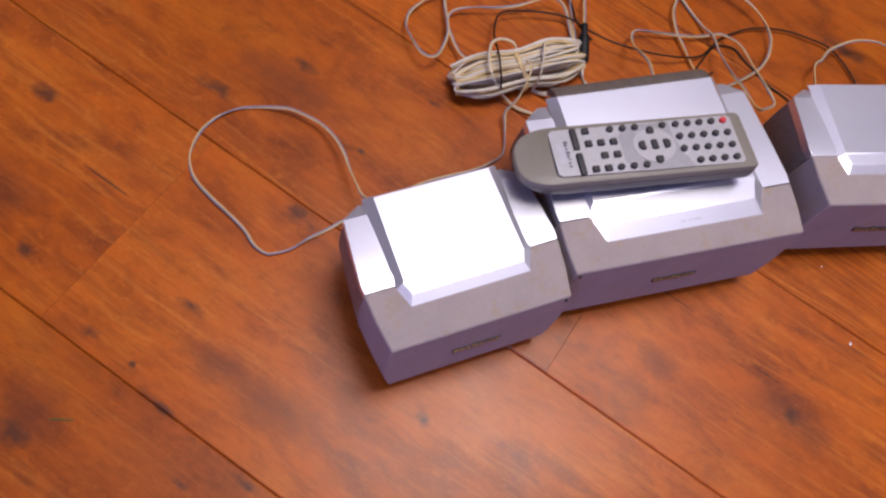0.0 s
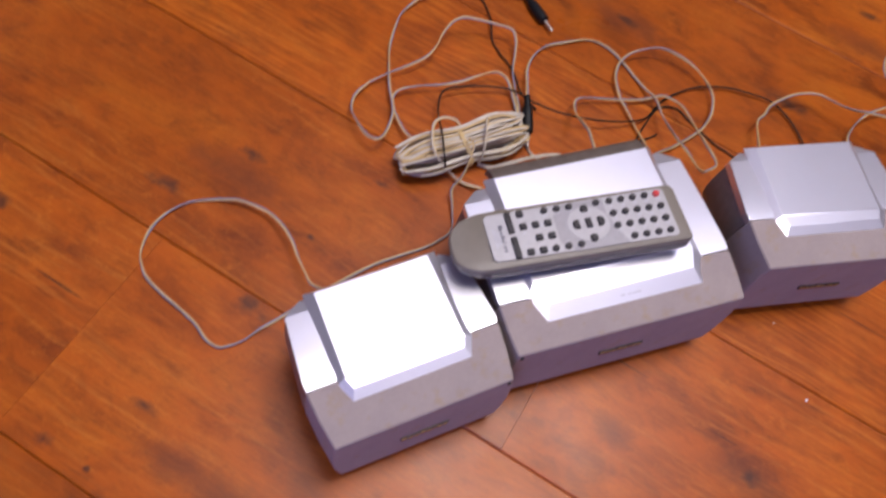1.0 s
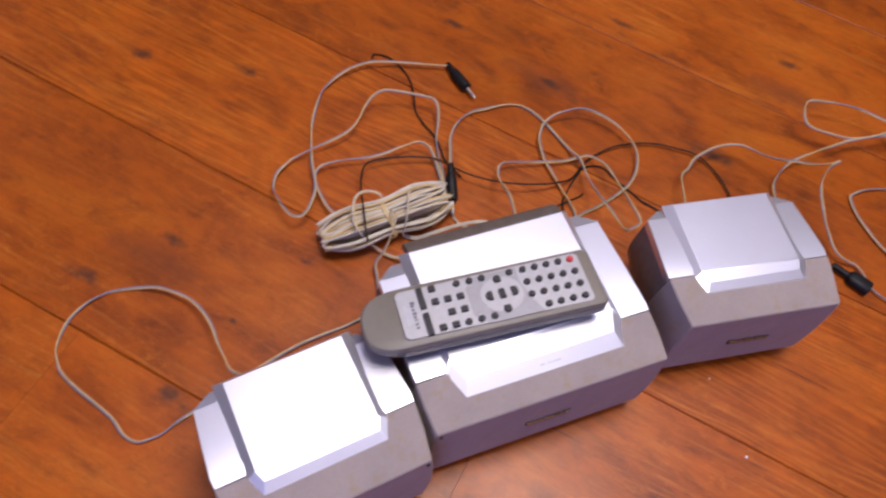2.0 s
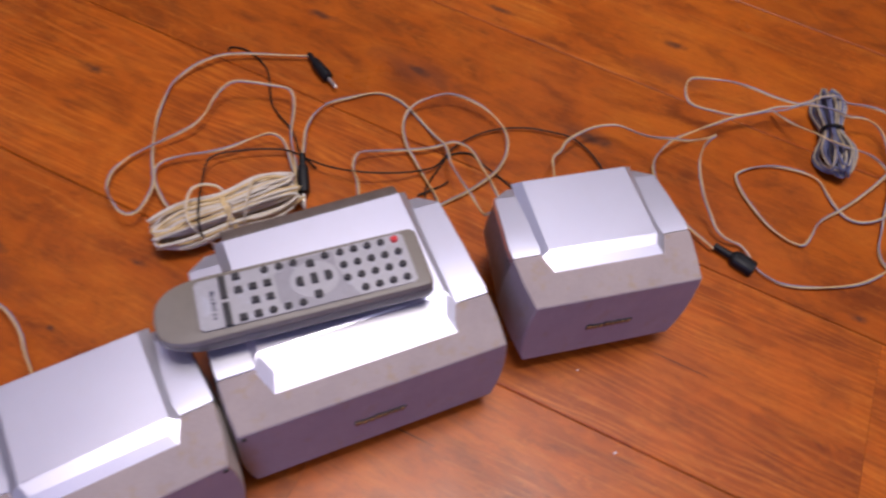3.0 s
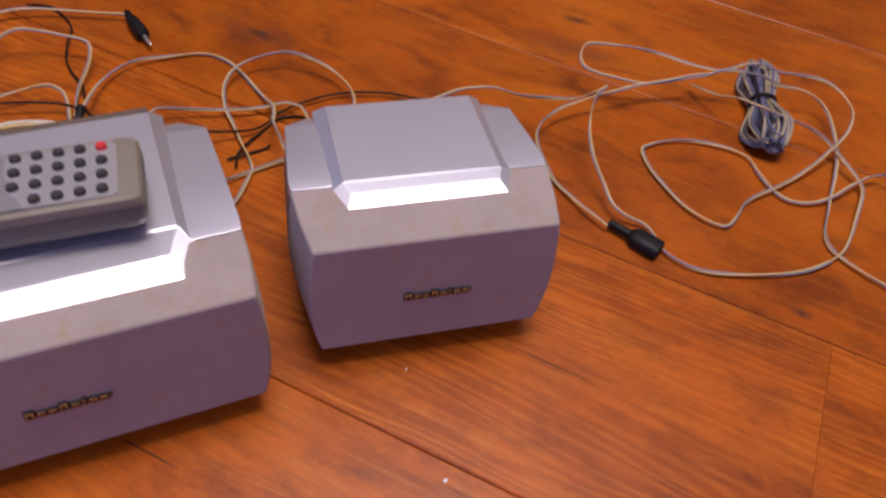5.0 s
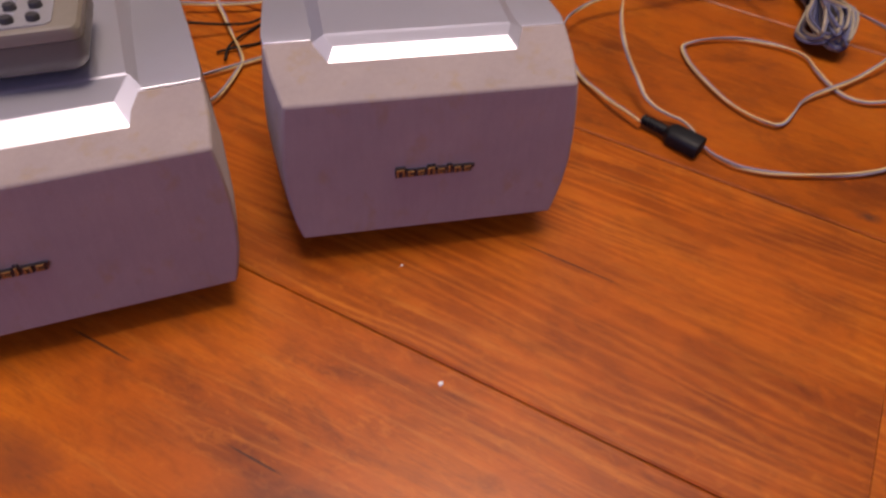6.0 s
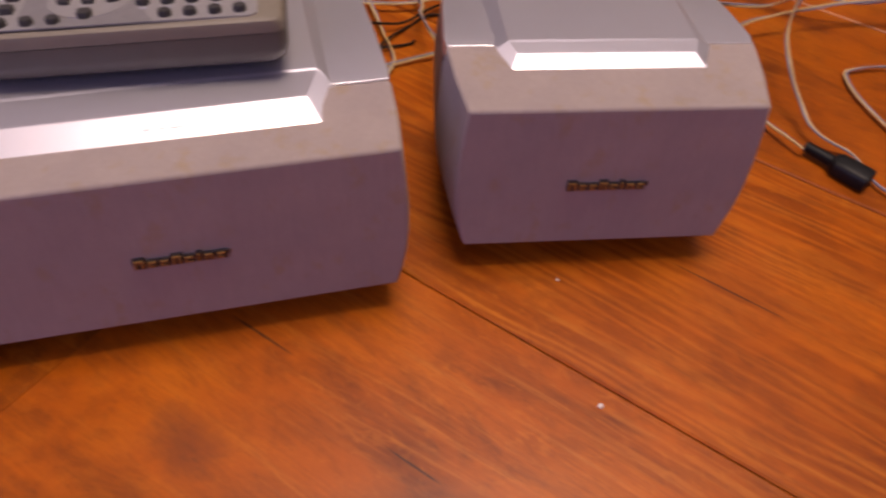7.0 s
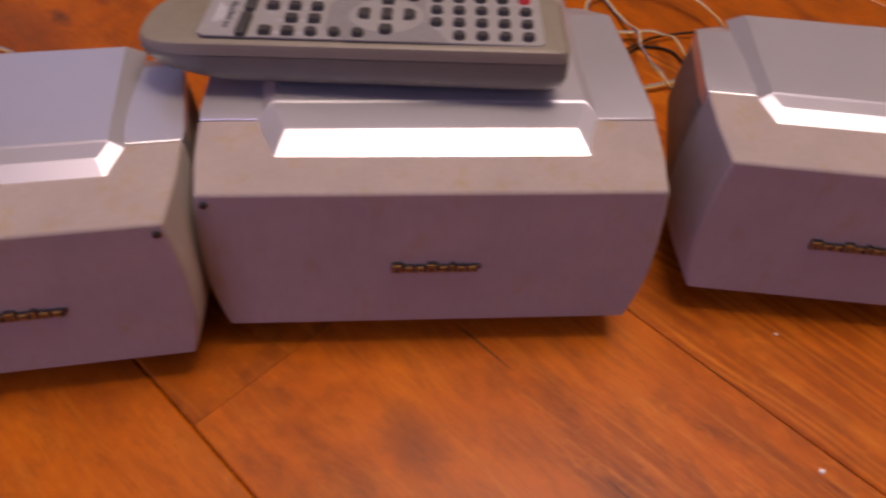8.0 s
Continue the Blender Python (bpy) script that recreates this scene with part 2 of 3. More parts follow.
PALE_INK = plastic("pale_ink", (0.48, 0.49, 0.55), 0.5, 0.05, 300)
FAINT_INK = plastic("faint_ink", (0.66, 0.66, 0.72), 0.4, 0.05, 300, 0.6)
CREAM = wire("cream_insulation", (0.62, 0.46, 0.22), (0.47, 0.32, 0.14))
GREYBLUE = wire("grey_insulation", (0.25, 0.245, 0.32), (0.24, 0.20, 0.18))
# hank tones: slate and tan, darkened to include shade between the turns
NAVY_SHADED = wire("slate_blue_shaded", (0.12, 0.13, 0.22), (0.07, 0.07, 0.10))
TAN_SHADED = wire("tan_shaded", (0.36, 0.30, 0.20), (0.22, 0.18, 0.13))
PALE = wire("pale_insulation", (0.62, 0.57, 0.48), (0.46, 0.40, 0.30))
BLACK_WIRE = wire("black_insulation", (0.016, 0.011, 0.008), (0.03, 0.02, 0.014), 0.15)
BLACK_PLUG = plastic("black_plug", (0.008, 0.008, 0.009), 0.45, 0.1, 300, 0.0, 0.25)
METAL = plastic("nickel", (0.62, 0.60, 0.56), 0.38, 0.05, 300, 1.0)
WHITE_TIE = wire("white_tie", (0.66, 0.62, 0.54), (0.5, 0.44, 0.34))
JOINT = plastic("joint_dark", (0.26, 0.07, 0.012), 0.7)
THREAD = plastic("green_thread", (0.07, 0.12, 0.02), 0.7)
CRUMB = plastic("white_crumb", (0.85, 0.84, 0.82), 0.6)
# walls are unseen; dark tone holds down their reflections and bounced light
WALL = plaster("wall_kept_dark", (0.10, 0.085, 0.075))
CEIL = plaster("ceiling_paint", (0.80, 0.80, 0.82))


# ---- building helpers ----
def mesh_of(name, bm, material, sharp=32):
    bmesh.ops.recalc_face_normals(bm, faces=bm.faces)
    for f in bm.faces:
        f.smooth = True
    for e in bm.edges:
        if len(e.link_faces) == 2 and e.calc_face_angle(0) > radians(sharp):
            e.smooth = False
    me = bpy.data.meshes.new(name)
    bm.to_mesh(me)
    bm.free()
    me.materials.append(material)
    return me


def part(name, bm, material, parent, label="", bevel=0.0, at=None, sharp=32):
    ob = new(name, mesh_of(name, bm, material, sharp))
    if parent is not None:
        ob.parent = parent
    if at is not None:
        ob.matrix_local = at
    if bevel:
        m = ob.modifiers.new("edge", "BEVEL")
        m.width, m.segments, m.limit_method, m.angle_limit = bevel, 3, "ANGLE", radians(min(28, sharp))
    return tagged(ob, label)


def thing(name, label, category, m=None, group="", kind=""):
    ob = new(name)
    ob.empty_display_size = 0.02
    if m is not None:
        ob.matrix_world = m
    return tagged(ob, label, category, group, kind)


def box(x0, x1, y0, y1, z0, z1, bm=None):
    bm = bm or bmesh.new()
    v = [bm.verts.new((x, y, z)) for z in (z0, z1) for x, y in ((x0, y0), (x1, y0), (x1, y1), (x0, y1))]
    for f in ((3, 2, 1, 0), (4, 5, 6, 7), (0, 1, 5, 4), (1, 2, 6, 5), (2, 3, 7, 6), (3, 0, 4, 7)):
        bm.faces.new([v[i] for i in f])
    return bm


def skin(bm, rings, cap=True, closed=True):
    rows = [[bm.verts.new(p) for p in r] for r in rings]
    k = len(rows[0])
    for a, b in zip(rows, rows[1:]):
        for i in range(k if closed else k - 1):
            j = (i + 1) % k
            bm.faces.new((a[i], a[j], b[j], b[i]))
    if cap:
        bm.faces.new(rows[0][::-1])
        bm.faces.new(rows[-1])
    return bm


def lathe(profile, sides=16, bm=None):
    """A turned body along x: (x, radius) stations."""
    bm = bm or bmesh.new()
    rings = [[(x, r * math.cos(2 * math.pi * i / sides), r * math.sin(2 * math.pi * i / sides)) for i in range(sides)] for x, r in profile]
    return skin(bm, rings)


# ---- the room ----
def oriented(u, n, z=0.0):
    return ALONG * u + ACROSS * n + Vector((0, 0, z))


TURNED = Matrix.Rotation(ROOM, 4, "Z")
U0, U1, N0, N1, HIGH = -2.1, 2.3, -1.35, 2.5, 2.45


def room_wall(name, bm, label):
    ob = new(name, mesh_of(name, bm, WALL))
    ob.matrix_world = TURNED
    return tagged(ob, label, "wall", "", "structure")


room_wall("wall_north", box(U0 - 0.1, U1 + 0.1, N1, N1 + 0.1, 0, HIGH), "unseen plain wall, kept dark to limit reflected light")
room_wall("wall_east", box(U1, U1 + 0.1, N0, N1, 0, HIGH), "unseen plain wall, kept dark to limit reflected light")
room_wall("wall_west", box(U0 - 0.1, U0, N0, 0.49, 0, HIGH, box(U0 - 0.1, U0, 1.19, N1, 0, HIGH, box(U0 - 0.1, U0, 0.49, 1.19, 0, 0.8, box(U0 - 0.1, U0, 0.49, 1.19, 1.8, HIGH)))), "unseen plain wall, kept dark, with a window opening")
room_wall("wall_south", box(U0 - 0.1, -0.43, N0 - 0.1, N0, 0, HIGH, box(0.67, U1 + 0.1, N0 - 0.1, N0, 0, HIGH, box(-0.43, 0.67, N0 - 0.1, N0, 0, 0.5, box(-0.43, 0.67, N0 - 0.1, N0, 1.7, HIGH)))), "unseen plain wall, kept dark, with a window opening")
ceiling = new("ceiling", mesh_of("ceiling", box(U0 - 0.1, U1 + 0.1, N0 - 0.1, N1 + 0.1, HIGH, HIGH + 0.1), CEIL))
ceiling.matrix_world = TURNED
tagged(ceiling, "plain white ceiling above the wooden floor", "ceiling", "", "structure")
floor = new("floor", mesh_of("floor", box(U0 - 0.1, U1 + 0.1, N0 - 0.1, N1 + 0.1, -0.03, -0.009), JOINT))
floor.matrix_world = TURNED
tagged(floor, "glossy reddish-brown laminate floor of wide knotty boards", "floor", "", "structure")


# ---- loudspeakers ----
LEVELS = (0.0, 0.06, 0.14, 0.26, 0.42, 0.62, 0.82, 1.0)


def station(y, half, top, low, lean=0.0, tuck=0.0025):
    """One upright ring of a cabinet at depth y: the sides draw in towards the bottom."""
    left, right = [], []
    for f in LEVELS:
        pull = tuck * max(0.0, 1 - f / 0.42) ** 2 - 0.0029 * math.sin(math.pi * f)
        z = low + (top - low) * f
        left.append((-half + pull, y - lean * (1 - f), z))
        right.append((half - pull, y - lean * (1 - f), z))
    return left + right[::-1]


def loudspeaker(name, label, m, front, mid, back, ds, db, dbb, panel, pin, group, rear=False):
    ob = thing(name, label, "loudspeaker", m, group)
    low = 0.015
    bm = bmesh.new()
    skin(bm, [station(0.0, front, 0.0905, low, 0.0055), station(ds * 0.5, (front + mid) / 2 + 0.0008, 0.0926, low, 0.0015), station(ds, mid, 0.0945, low, 0.0)])
    part("grille", bm, FABRIC, ob, "grey-mauve woven cloth with yellowish stains", 0.0013, None, 14)
    tops = ((ds + 0.0003, mid - 0.0004, 0.0945 if rear else 0.0940, 0.0025, 0.0), (ds + 0.007, mid + 0.0004, 0.0946 if rear else 0.0941, 0.0025, 0.0), ((ds + db) / 2, (mid + back) / 2 + 0.0006, 0.0924, 0.009, 0.0),
            (db, back, 0.0892, 0.012, 0.004), (dbb, back - 0.013, 0.0860, 0.016, 0.010))
    # the sides' shade and reflected floor brown are put into the body colour
    bm = bmesh.new()
    skin(bm, [station(y, w - 0.0006, top - 0.0045, low + up, 0, tuck) for y, w, top, tuck, up in tops])
    part("cabinet", bm, BODY_SHADE, ob, "plastic body with shade and floor reflection as taupe colour", 0.0012, None, 10)
    bm = bmesh.new()
    skin(bm, [[(-w, y, top - 0.0085), (-w, y, top), (w, y, top), (w, y, top - 0.0085)] for y, w, top, tuck, up in tops])
    part("top_shell", bm, SILVER, ob, "silver-painted plastic", 0.0004, None, 8)
    xo, xf, xi, yf, y1, z1, y2, z2, yb, zb, step = panel
    bm = bmesh.new()
    base = [(-xo, yb + 0.003, 0.0880), (-xo, ds - 0.003, 0.0936), (-xf, yf, 0.0917), (xf, yf, 0.0917), (xo, ds - 0.003, 0.0936), (xo, yb + 0.003, 0.0880)]
    top = [(-xi, yb, zb), (-xi, y2, z2), (-xf + 0.0045, y1, z1), (xf - 0.0045, y1, z1), (xi, y2, z2), (xi, yb, zb)]
    rim = [(-xi, y2 + 0.0009, z2 + step), (xi, y2 + 0.0009, z2 + step)]
    b = [bm.verts.new(p) for p in base]
    t = [bm.verts.new(p) for p in top]
    r = [bm.verts.new(p) for p in rim]
    bm.faces.new((b[0], b[1], t[1], r[0], t[0]))
    bm.faces.new((b[4], b[5], t[5], r[1], t[4]))
    for i in (1, 2, 3, 5):
        j = (i + 1) % 6
        bm.faces.new((b[i], b[j], t[j], t[i]))
    bm.faces.new((t[1], t[2], t[3], t[4]))
    bm.faces.new((t[1], t[4], r[1], r[0]))
    bm.faces.new((r[0], r[1], t[5], t[0]))
    bm.faces.new(b[::-1])
    raised = part("raised_panel", bm, SILVER, ob, "raised silver panel with chamfered edges", 0.0005, None, 6)
    bm = bmesh.new()
    skin(bm, [[(x * s, y, z) for x, y in ((-mid + 0.018, 0.020), (mid - 0.018, 0.020), (back - 0.02, db - 0.006), (-back + 0.02, db - 0.006))] for z, s in ((0.0045, 0.97), (low + 0.002, 1.0))])
    part("base_plate", bm, DARK, ob, "dark recessed underside")
    for x, y in ((-mid + 0.026, 0.028), (mid - 0.026, 0.028), (back - 0.03, db - 0.018), (-back + 0.03, db - 0.018)):
        foot = lathe(((0.0, 0.0052), (0.0008, 0.006), (0.005, 0.006)), 12)
        part("rubber_foot", foot, DARK, ob, "", 0, Matrix.Translation((x, y, 0)) @ pose(0, 0, 0, 0, -90, 0))
    # the badge: a dark strip with small gold strokes
    lean = math.degrees(math.atan2(0.0055, 0.0755))
    zc = 0.0508
    at = Matrix.Translation((0.001, -0.0055 * (1 - (zc - low) / 0.0755) - 0.0005, zc)) @ pose(0, 0, 0, -lean, 0, 0)
    bm = box(-0.0185, 0.0185, -0.0005, 0.0016, -0.0008, 0.0010)
    widths = (3.6, 3.0, 3.0, 3.2, 3.2, 1.3, 3.0, 3.0)
    highs = (2.9, 2.0, 2.0, 2.9, 2.0, 2.7, 2.0, 2.0)
    x = -0.0178
    for w, h in zip(widths, highs):
        box(x - 0.0005, x + w * 0.001 + 0.0005, -0.0006, 0.0015, -0.0029, -0.0019 + h * 0.00155, bm)
        x += w * 0.001 + 0.0016
    badge = part("badge", bm, BADGE, ob, "dark badge strip with gold strokes", 0, at)
    x = -0.0178
    for k, (w, h) in enumerate(zip(widths, highs)):
        a, c = x, x + w * 0.001
        hh = -0.0020 + h * 0.0013
        bm = box(a, a + 0.0009, -0.0014, -0.0006, -0.0022, hh)
        if w > 2:
            box(a + 0.0008, c, -0.0013, -0.0006, hh - 0.0008, hh, bm)
            if k % 3:
                box(a + 0.0008, c - 0.0003, -0.0013, -0.0006, -0.0022, -0.0014, bm)
            else:
                box(c - 0.0009, c, -0.0014, -0.0006, -0.0022, hh - 0.0006, bm)
        part("gold_stroke", bm, GOLD, badge)
        x += w * 0.001 + 0.0016
    if pin:
        # solid disc; its dark colour stands in for shade inside a peg hole
        ring = lathe(((-0.0008, 0.0014), (0.0002, 0.0015), (0.0010, 0.0012)), 12)
        part("pin_hole_disc", ring, DARK, ob, "small dark disc in place of a shaded peg hole", 0, Matrix.Translation((pin * (front - 0.0030), -0.0008, 0.0860)) @ pose(0, 0, 0, 0, 0, 90))
    if rear:
        # rear bevel of the panel; its shade and floor reflection are painted brown
        bm = bmesh.new()
        skin(bm, [[(x * k, y, z) for x, k in ((-xi, 1.0), (xi, 1.0))] + [(x, y + 0.001, z - 0.010) for x in (xi, -xi)] for y, z, k in ((yb - 0.0008, zb + 0.0006, 1), (yb + 0.007, zb - 0.0022, 1), (yb + 0.0125, zb - 0.0075, 1))])
        part("rear_bevel_shade", bm, REAR_SHADE, ob, "rear bevel with its shade as brown-grey colour", 0.001)
    return ob, raised


SAT = (0.0500, 0.0440, 0.0428, 0.0206, 0.0318, 0.0957, 0.0400, 0.0962, 0.1050, 0.0938, 0.0002)
MID = (0.0715, 0.0630, 0.0648, 0.0158, 0.0305, 0.0964, 0.0468, 0.0962, 0.137, 0.0945, 0.0004)
GROUP = "surround loudspeakers in a row"
sat_left, _ = loudspeaker("loudspeaker", "small silver satellite loudspeaker with mauve cloth grille on floor", pose(0.0765, 0.1455, 0, 0, 0, 8.3),
                          0.0638, 0.0695, 0.0662, 0.040, 0.096, 0.105, SAT, 1, GROUP)
sat_right, _ = loudspeaker("loudspeaker", "small silver satellite loudspeaker standing apart with stained cloth grille", pose(0.4215, 0.1860, 0, 0, 0, -6.3),
                           0.0638, 0.0695, 0.0662, 0.040, 0.096, 0.105, SAT, 0, GROUP)
centre, centre_panel = loudspeaker("loudspeaker", "wide silver centre loudspeaker with cloth grille, remote lying on it", pose(0.2379, 0.1722, 0, 0, 0, 2.1),
                                   0.0903, 0.0930, 0.0920, 0.038, 0.123, 0.134, MID, -1, GROUP, True)
# small print on the sloping face of the centre loudspeaker
slope = math.degrees(math.atan2(0.0047, 0.0147))
bm = bmesh.new()
for a, c in ((-0.008, -0.0045), (-0.002, 0.0005), (0.0015, 0.0085)):
    box(a, c, -0.0006, 0.0006, 0.0, 0.0002, bm)
part("small_print", bm, FAINT_INK, centre_panel, "tiny grey printed marks", 0, Matrix.Translation((0.004, 0.0235, 0.0943)) @ pose(0, 0, 0, slope, 0, 0))


# ---- remote control ----
def remote_outline(half, x0, x1, nose, corner, n=14):
    pts = []
    for i in range(n + 1):
        a = math.pi / 2 + math.pi * i / n
        c, s = math.cos(a), math.sin(a)
        pts.append((x0 + nose + nose * math.copysign(abs(c) ** 0.72, c), half * math.copysign(abs(s) ** 0.72, s)))
    for cx, cy, a0 in ((x1 - corner, -half + corner, -90), (x1 - corner, half - corner, 0)):
        for k in range(5):
            a = radians(a0 + 22.5 * k)
            pts.append((cx + corner * math.cos(a), cy + corner * math.sin(a)))
    return pts


def remote_control(m):
    ob = thing("remote_control", "taupe remote control lying tilted across the centre loudspeaker", "remote control", m)
    big = remote_outline(0.0250, -0.094, 0.092, 0.036, 0.0045)

    def lower(x):
        """Height of the underside: hollowed in the middle, rising to the nose."""
        return -0.0205 + 0.0032 * math.exp(-((x - 0.052) / 0.016) ** 2) + 0.0085 * max(0.0, (-0.045 - x) / 0.049) ** 1.5

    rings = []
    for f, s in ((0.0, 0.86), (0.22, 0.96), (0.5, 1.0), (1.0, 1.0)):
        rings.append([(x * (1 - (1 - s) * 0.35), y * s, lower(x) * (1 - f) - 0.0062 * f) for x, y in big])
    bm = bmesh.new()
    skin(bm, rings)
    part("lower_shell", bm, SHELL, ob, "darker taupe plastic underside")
    bm = bmesh.new()

    def crown(x):
        return -0.0030 * max(0.0, (-0.058 - x) / 0.036) ** 2

    rings = [[(x * s, y * s, z + crown(x)) for x, y in big] for z, s in ((-0.0058, 0.996), (-0.0022, 0.998), (-0.0006, 0.985), (0.0, 0.955))]
    skin(bm, rings)
    part("upper_shell", bm, FACE, ob, "light taupe plastic")
    plate = [(-0.0650, 0.0180), (-0.0650, -0.0165), (-0.0622, -0.0190), (0.0790, -0.0208), (0.0815, -0.0185), (0.0815, 0.0198), (0.0790, 0.0222), (-0.0622, 0.0208)]
    bm = bmesh.new()
    skin(bm, [[(x, y, z) for x, y in plate] for z in (-0.0002, 0.0005)])
    key_plate = part("key_plate", bm, PLATE, ob, "pale silver key plate with tiny printing")
    bm = bmesh.new()
    skin(bm, [[(x, y, z) for x, y in ((-0.012, -0.0115), (-0.002, -0.0205), (0.041, -0.0205), (0.036, -0.010), (0.0305, 0.006), (0.0305, 0.0205), (-0.002, 0.0205), (-0.012, 0.0115))] for z in (0.0003, 0.0007)])
    part("cursor_field", bm, PATCH, key_plate, "slightly darker field under the cursor keys")
    bm = bmesh.new()
    skin(bm, [[(0.0138 + 0.0165 * math.cos(a), 0.0008 + 0.0150 * math.sin(a), z) for a in [2 * math.pi * i / 28 for i in range(28)]] for z in (0.0004, 0.0010)])
    part("cursor_disc", bm, PLATE, key_plate, "pale disc round the cursor keys")

    def key(x, y, shape="round", material=KEY, turn=0):
        if shape == "round":
            prof = [(2.75 * math.cos(2 * math.pi * i / 14), 2.55 * math.sin(2 * math.pi * i / 14)) for i in range(14)]
        elif shape == "square":
            prof = [(-2.7, -2.0), (-2.2, -2.5), (2.2, -2.5), (2.7, -2.0), (2.7, 2.0), (2.2, 2.5), (-2.2, 2.5), (-2.7, 2.0)]
        elif shape == "bar":
            prof = [(-2.3, -8.6), (-1.8, -9.2), (1.8, -9.2), (2.3, -8.6), (2.3, 8.6), (1.8, 9.2), (-1.8, 9.2), (-2.3, 8.6)]
        elif shape == "oblong":
            prof = [(-2.4, -3.7), (-1.9, -4.2), (1.9, -4.2), (2.4, -3.7), (2.4, 3.7), (1.9, 4.2), (-1.9, 4.2), (-2.4, 3.7)]
        else:
            prof = [(-4.0, -2.0), (-3.4, -2.6), (3.4, -2.6), (4.0, -2.0), (3.6, 1.2), (1.8, 2.6), (-1.8, 2.6), (-3.6, 1.2)] if abs(turn) == 90 else [(-2.2, -3.0), (2.2, -3.0), (2.9, -1.6), (2.9, 1.2), (1.4, 3.0), (-1.4, 3.0), (-2.9, 1.2), (-2.9, -1.6)]
        c, s = math.cos(radians(turn)), math.sin(radians(turn))
        prof = [((c * a - s * b) / 1000, (s * a + c * b) / 1000) for a, b in prof]
        bm = bmesh.new()
        skin(bm, [[(a * q, b * q, z) for a, b in prof] for z, q in ((0.0, 1.0), (0.0019, 0.98), (0.0026, 0.84))])
        part("red_key" if material is RED else "key", bm, material, ob, "red power key" if material is RED else "", 0, Matrix.Translation((x / 1000, y / 1000, 0.0004)))

    key(-46.4, 11.2, "bar"), key(-46.4, -10.4, "bar")
    for x, y in ((-36.7, 17.5), (-36.7, 6.4), (-27.0, 6.5), (-17.2, 6.4), (-27.0, -4.7), (-17.2, -4.7), (-36.7, -15.7), (-27.0, -15.7)):
        key(x, y, "square")
    for x, y in ((-17.3, 17.5), (-7.3, 17.5), (2.6, 17.5), (24.7, 17.4), (35.5, 17.3), (45.3, 17.3), (55.0, 17.3), (64.9, 17.3), (-17.3, -15.7), (-7.4, -15.7), (2.6, -15.8)):
        key(x, y)
    key(74.7, 17.3, "round", RED)
    for row, (x0, y0, n) in enumerate(((35.5, 6.2, 5), (35.5, -4.8, 5), (45.3, -15.8, 4))):
        for i in range(n):
            key(x0 + 9.8 * i, y0)
    key(13.8, 0.9, "oblong")
    key(13.6, 13.8, "wedge", KEY, 0), key(14.0, -12.4, "wedge", KEY, 180)
    key(3.8, 0.9, "wedge", KEY, 90), key(23.7, 0.9, "wedge", KEY, -90)
    # brand name and captions as plain bars
    bm = bmesh.new()
    for k, w in enumerate((2.6, 1.6, 1.6, 2.0, 1.8, 0.8, 1.6, 1.6)):
        y = 10.6 - 3.0 * k
        box(-0.0555, -0.0555 + (0.0030 if k in (0, 3, 5) else 0.0022), (y - w) / 1000, y / 1000, 0.0003, 0.0008, bm)
    part("brand_bar", bm, INK, key_plate, "dark plain bars in place of lettering")
    bm = bmesh.new()
    rnd = random.Random(4)
    for k in range(3):
        box(-0.0605 + 0.0017 * k, -0.0597 + 0.0017 * k, -0.008 + 0.001 * k, 0.009 - 0.002 * k, 0.0003, 0.0007, bm)
    for x, y in ((-36.7, 13.6), (-31.8, 6.4), (-22.1, 6.4), (-31.9, -4.7), (-22.1, -4.7), (-31.8, -15.7), (-22.1, -15.7), (-17.3, 13.4), (-7.3, 13.4), (2.6, 13.4), (-7.4, -11.8), (2.6, -11.8), (-36.7, 1.2)):
        w = rnd.uniform(2.0, 3.4)
        box((x - w / 2) / 1000, (x + w / 2) / 1000, (y - 0.45) / 1000, (y + 0.45) / 1000, 0.0003, 0.0007, bm)
    for row in range(3):
        for i in range(5):
            x, y = 36.0 + 9.8 * i, 12.6 - 11.0 * row
            w = rnd.uniform(1.6, 3.2)
            box((x - w / 2) / 1000, (x + w / 2) / 1000, (y - 0.4) / 1000, (y + 0.4) / 1000, 0.0003, 0.0010, bm)
    tagged(part("caption_bar", bm, PALE_INK, key_plate, "tiny grey printed captions as bars"), "", "", "", "stuff")
    return ob


remote_control(Matrix.Translation((0.2045, 0.2452, 0.1180)) @ pose(0, 0, 0, 0, 0, -2.3) @ pose(0, 0, 0, -5.0, -1.6, 0) @ Matrix.Scale(0.94, 4))


# ---- cables ----
def glide(points, steps=7):
    """A smooth line through the points (Catmull-Rom)."""
    p = [Vector(q) for q in points]
    p = [2 * p[0] - p[1]] + p + [2 * p[-1] - p[-2]]
    out = []
    for i in range(1, len(p) - 2):
        a, b, c, d = p[i - 1:i + 3]
        for k in range(steps):
            t = k / steps
            out.append(0.5 * (2 * b + (c - a) * t + (2 * a - 5 * b + 4 * c - d) * t * t + (3 * b - a - 3 * c + d) * t ** 3))
    return out + [p[-2]]


def sweep(line, radius, side=0.0, twist=0.0, sides=7, phase=0.0):
    """A round strand along a line, set off sideways by `side`, turning slowly about it."""
    rings, run = [], 0.0
    for i, q in enumerate(line):
        d = (line[min(i + 1, len(line) - 1)] - line[max(i - 1, 0)]).normalized()
        if i:
            run += (q - line[i - 1]).length
        s = d.cross(Vector((0, 0, 1)))
        s = s.normalized() if s.length > 1e-4 else Vector((1, 0, 0))
        u = s.cross(d)
        a = phase + twist * run + 0.8 * math.sin(31.0 * run + phase)
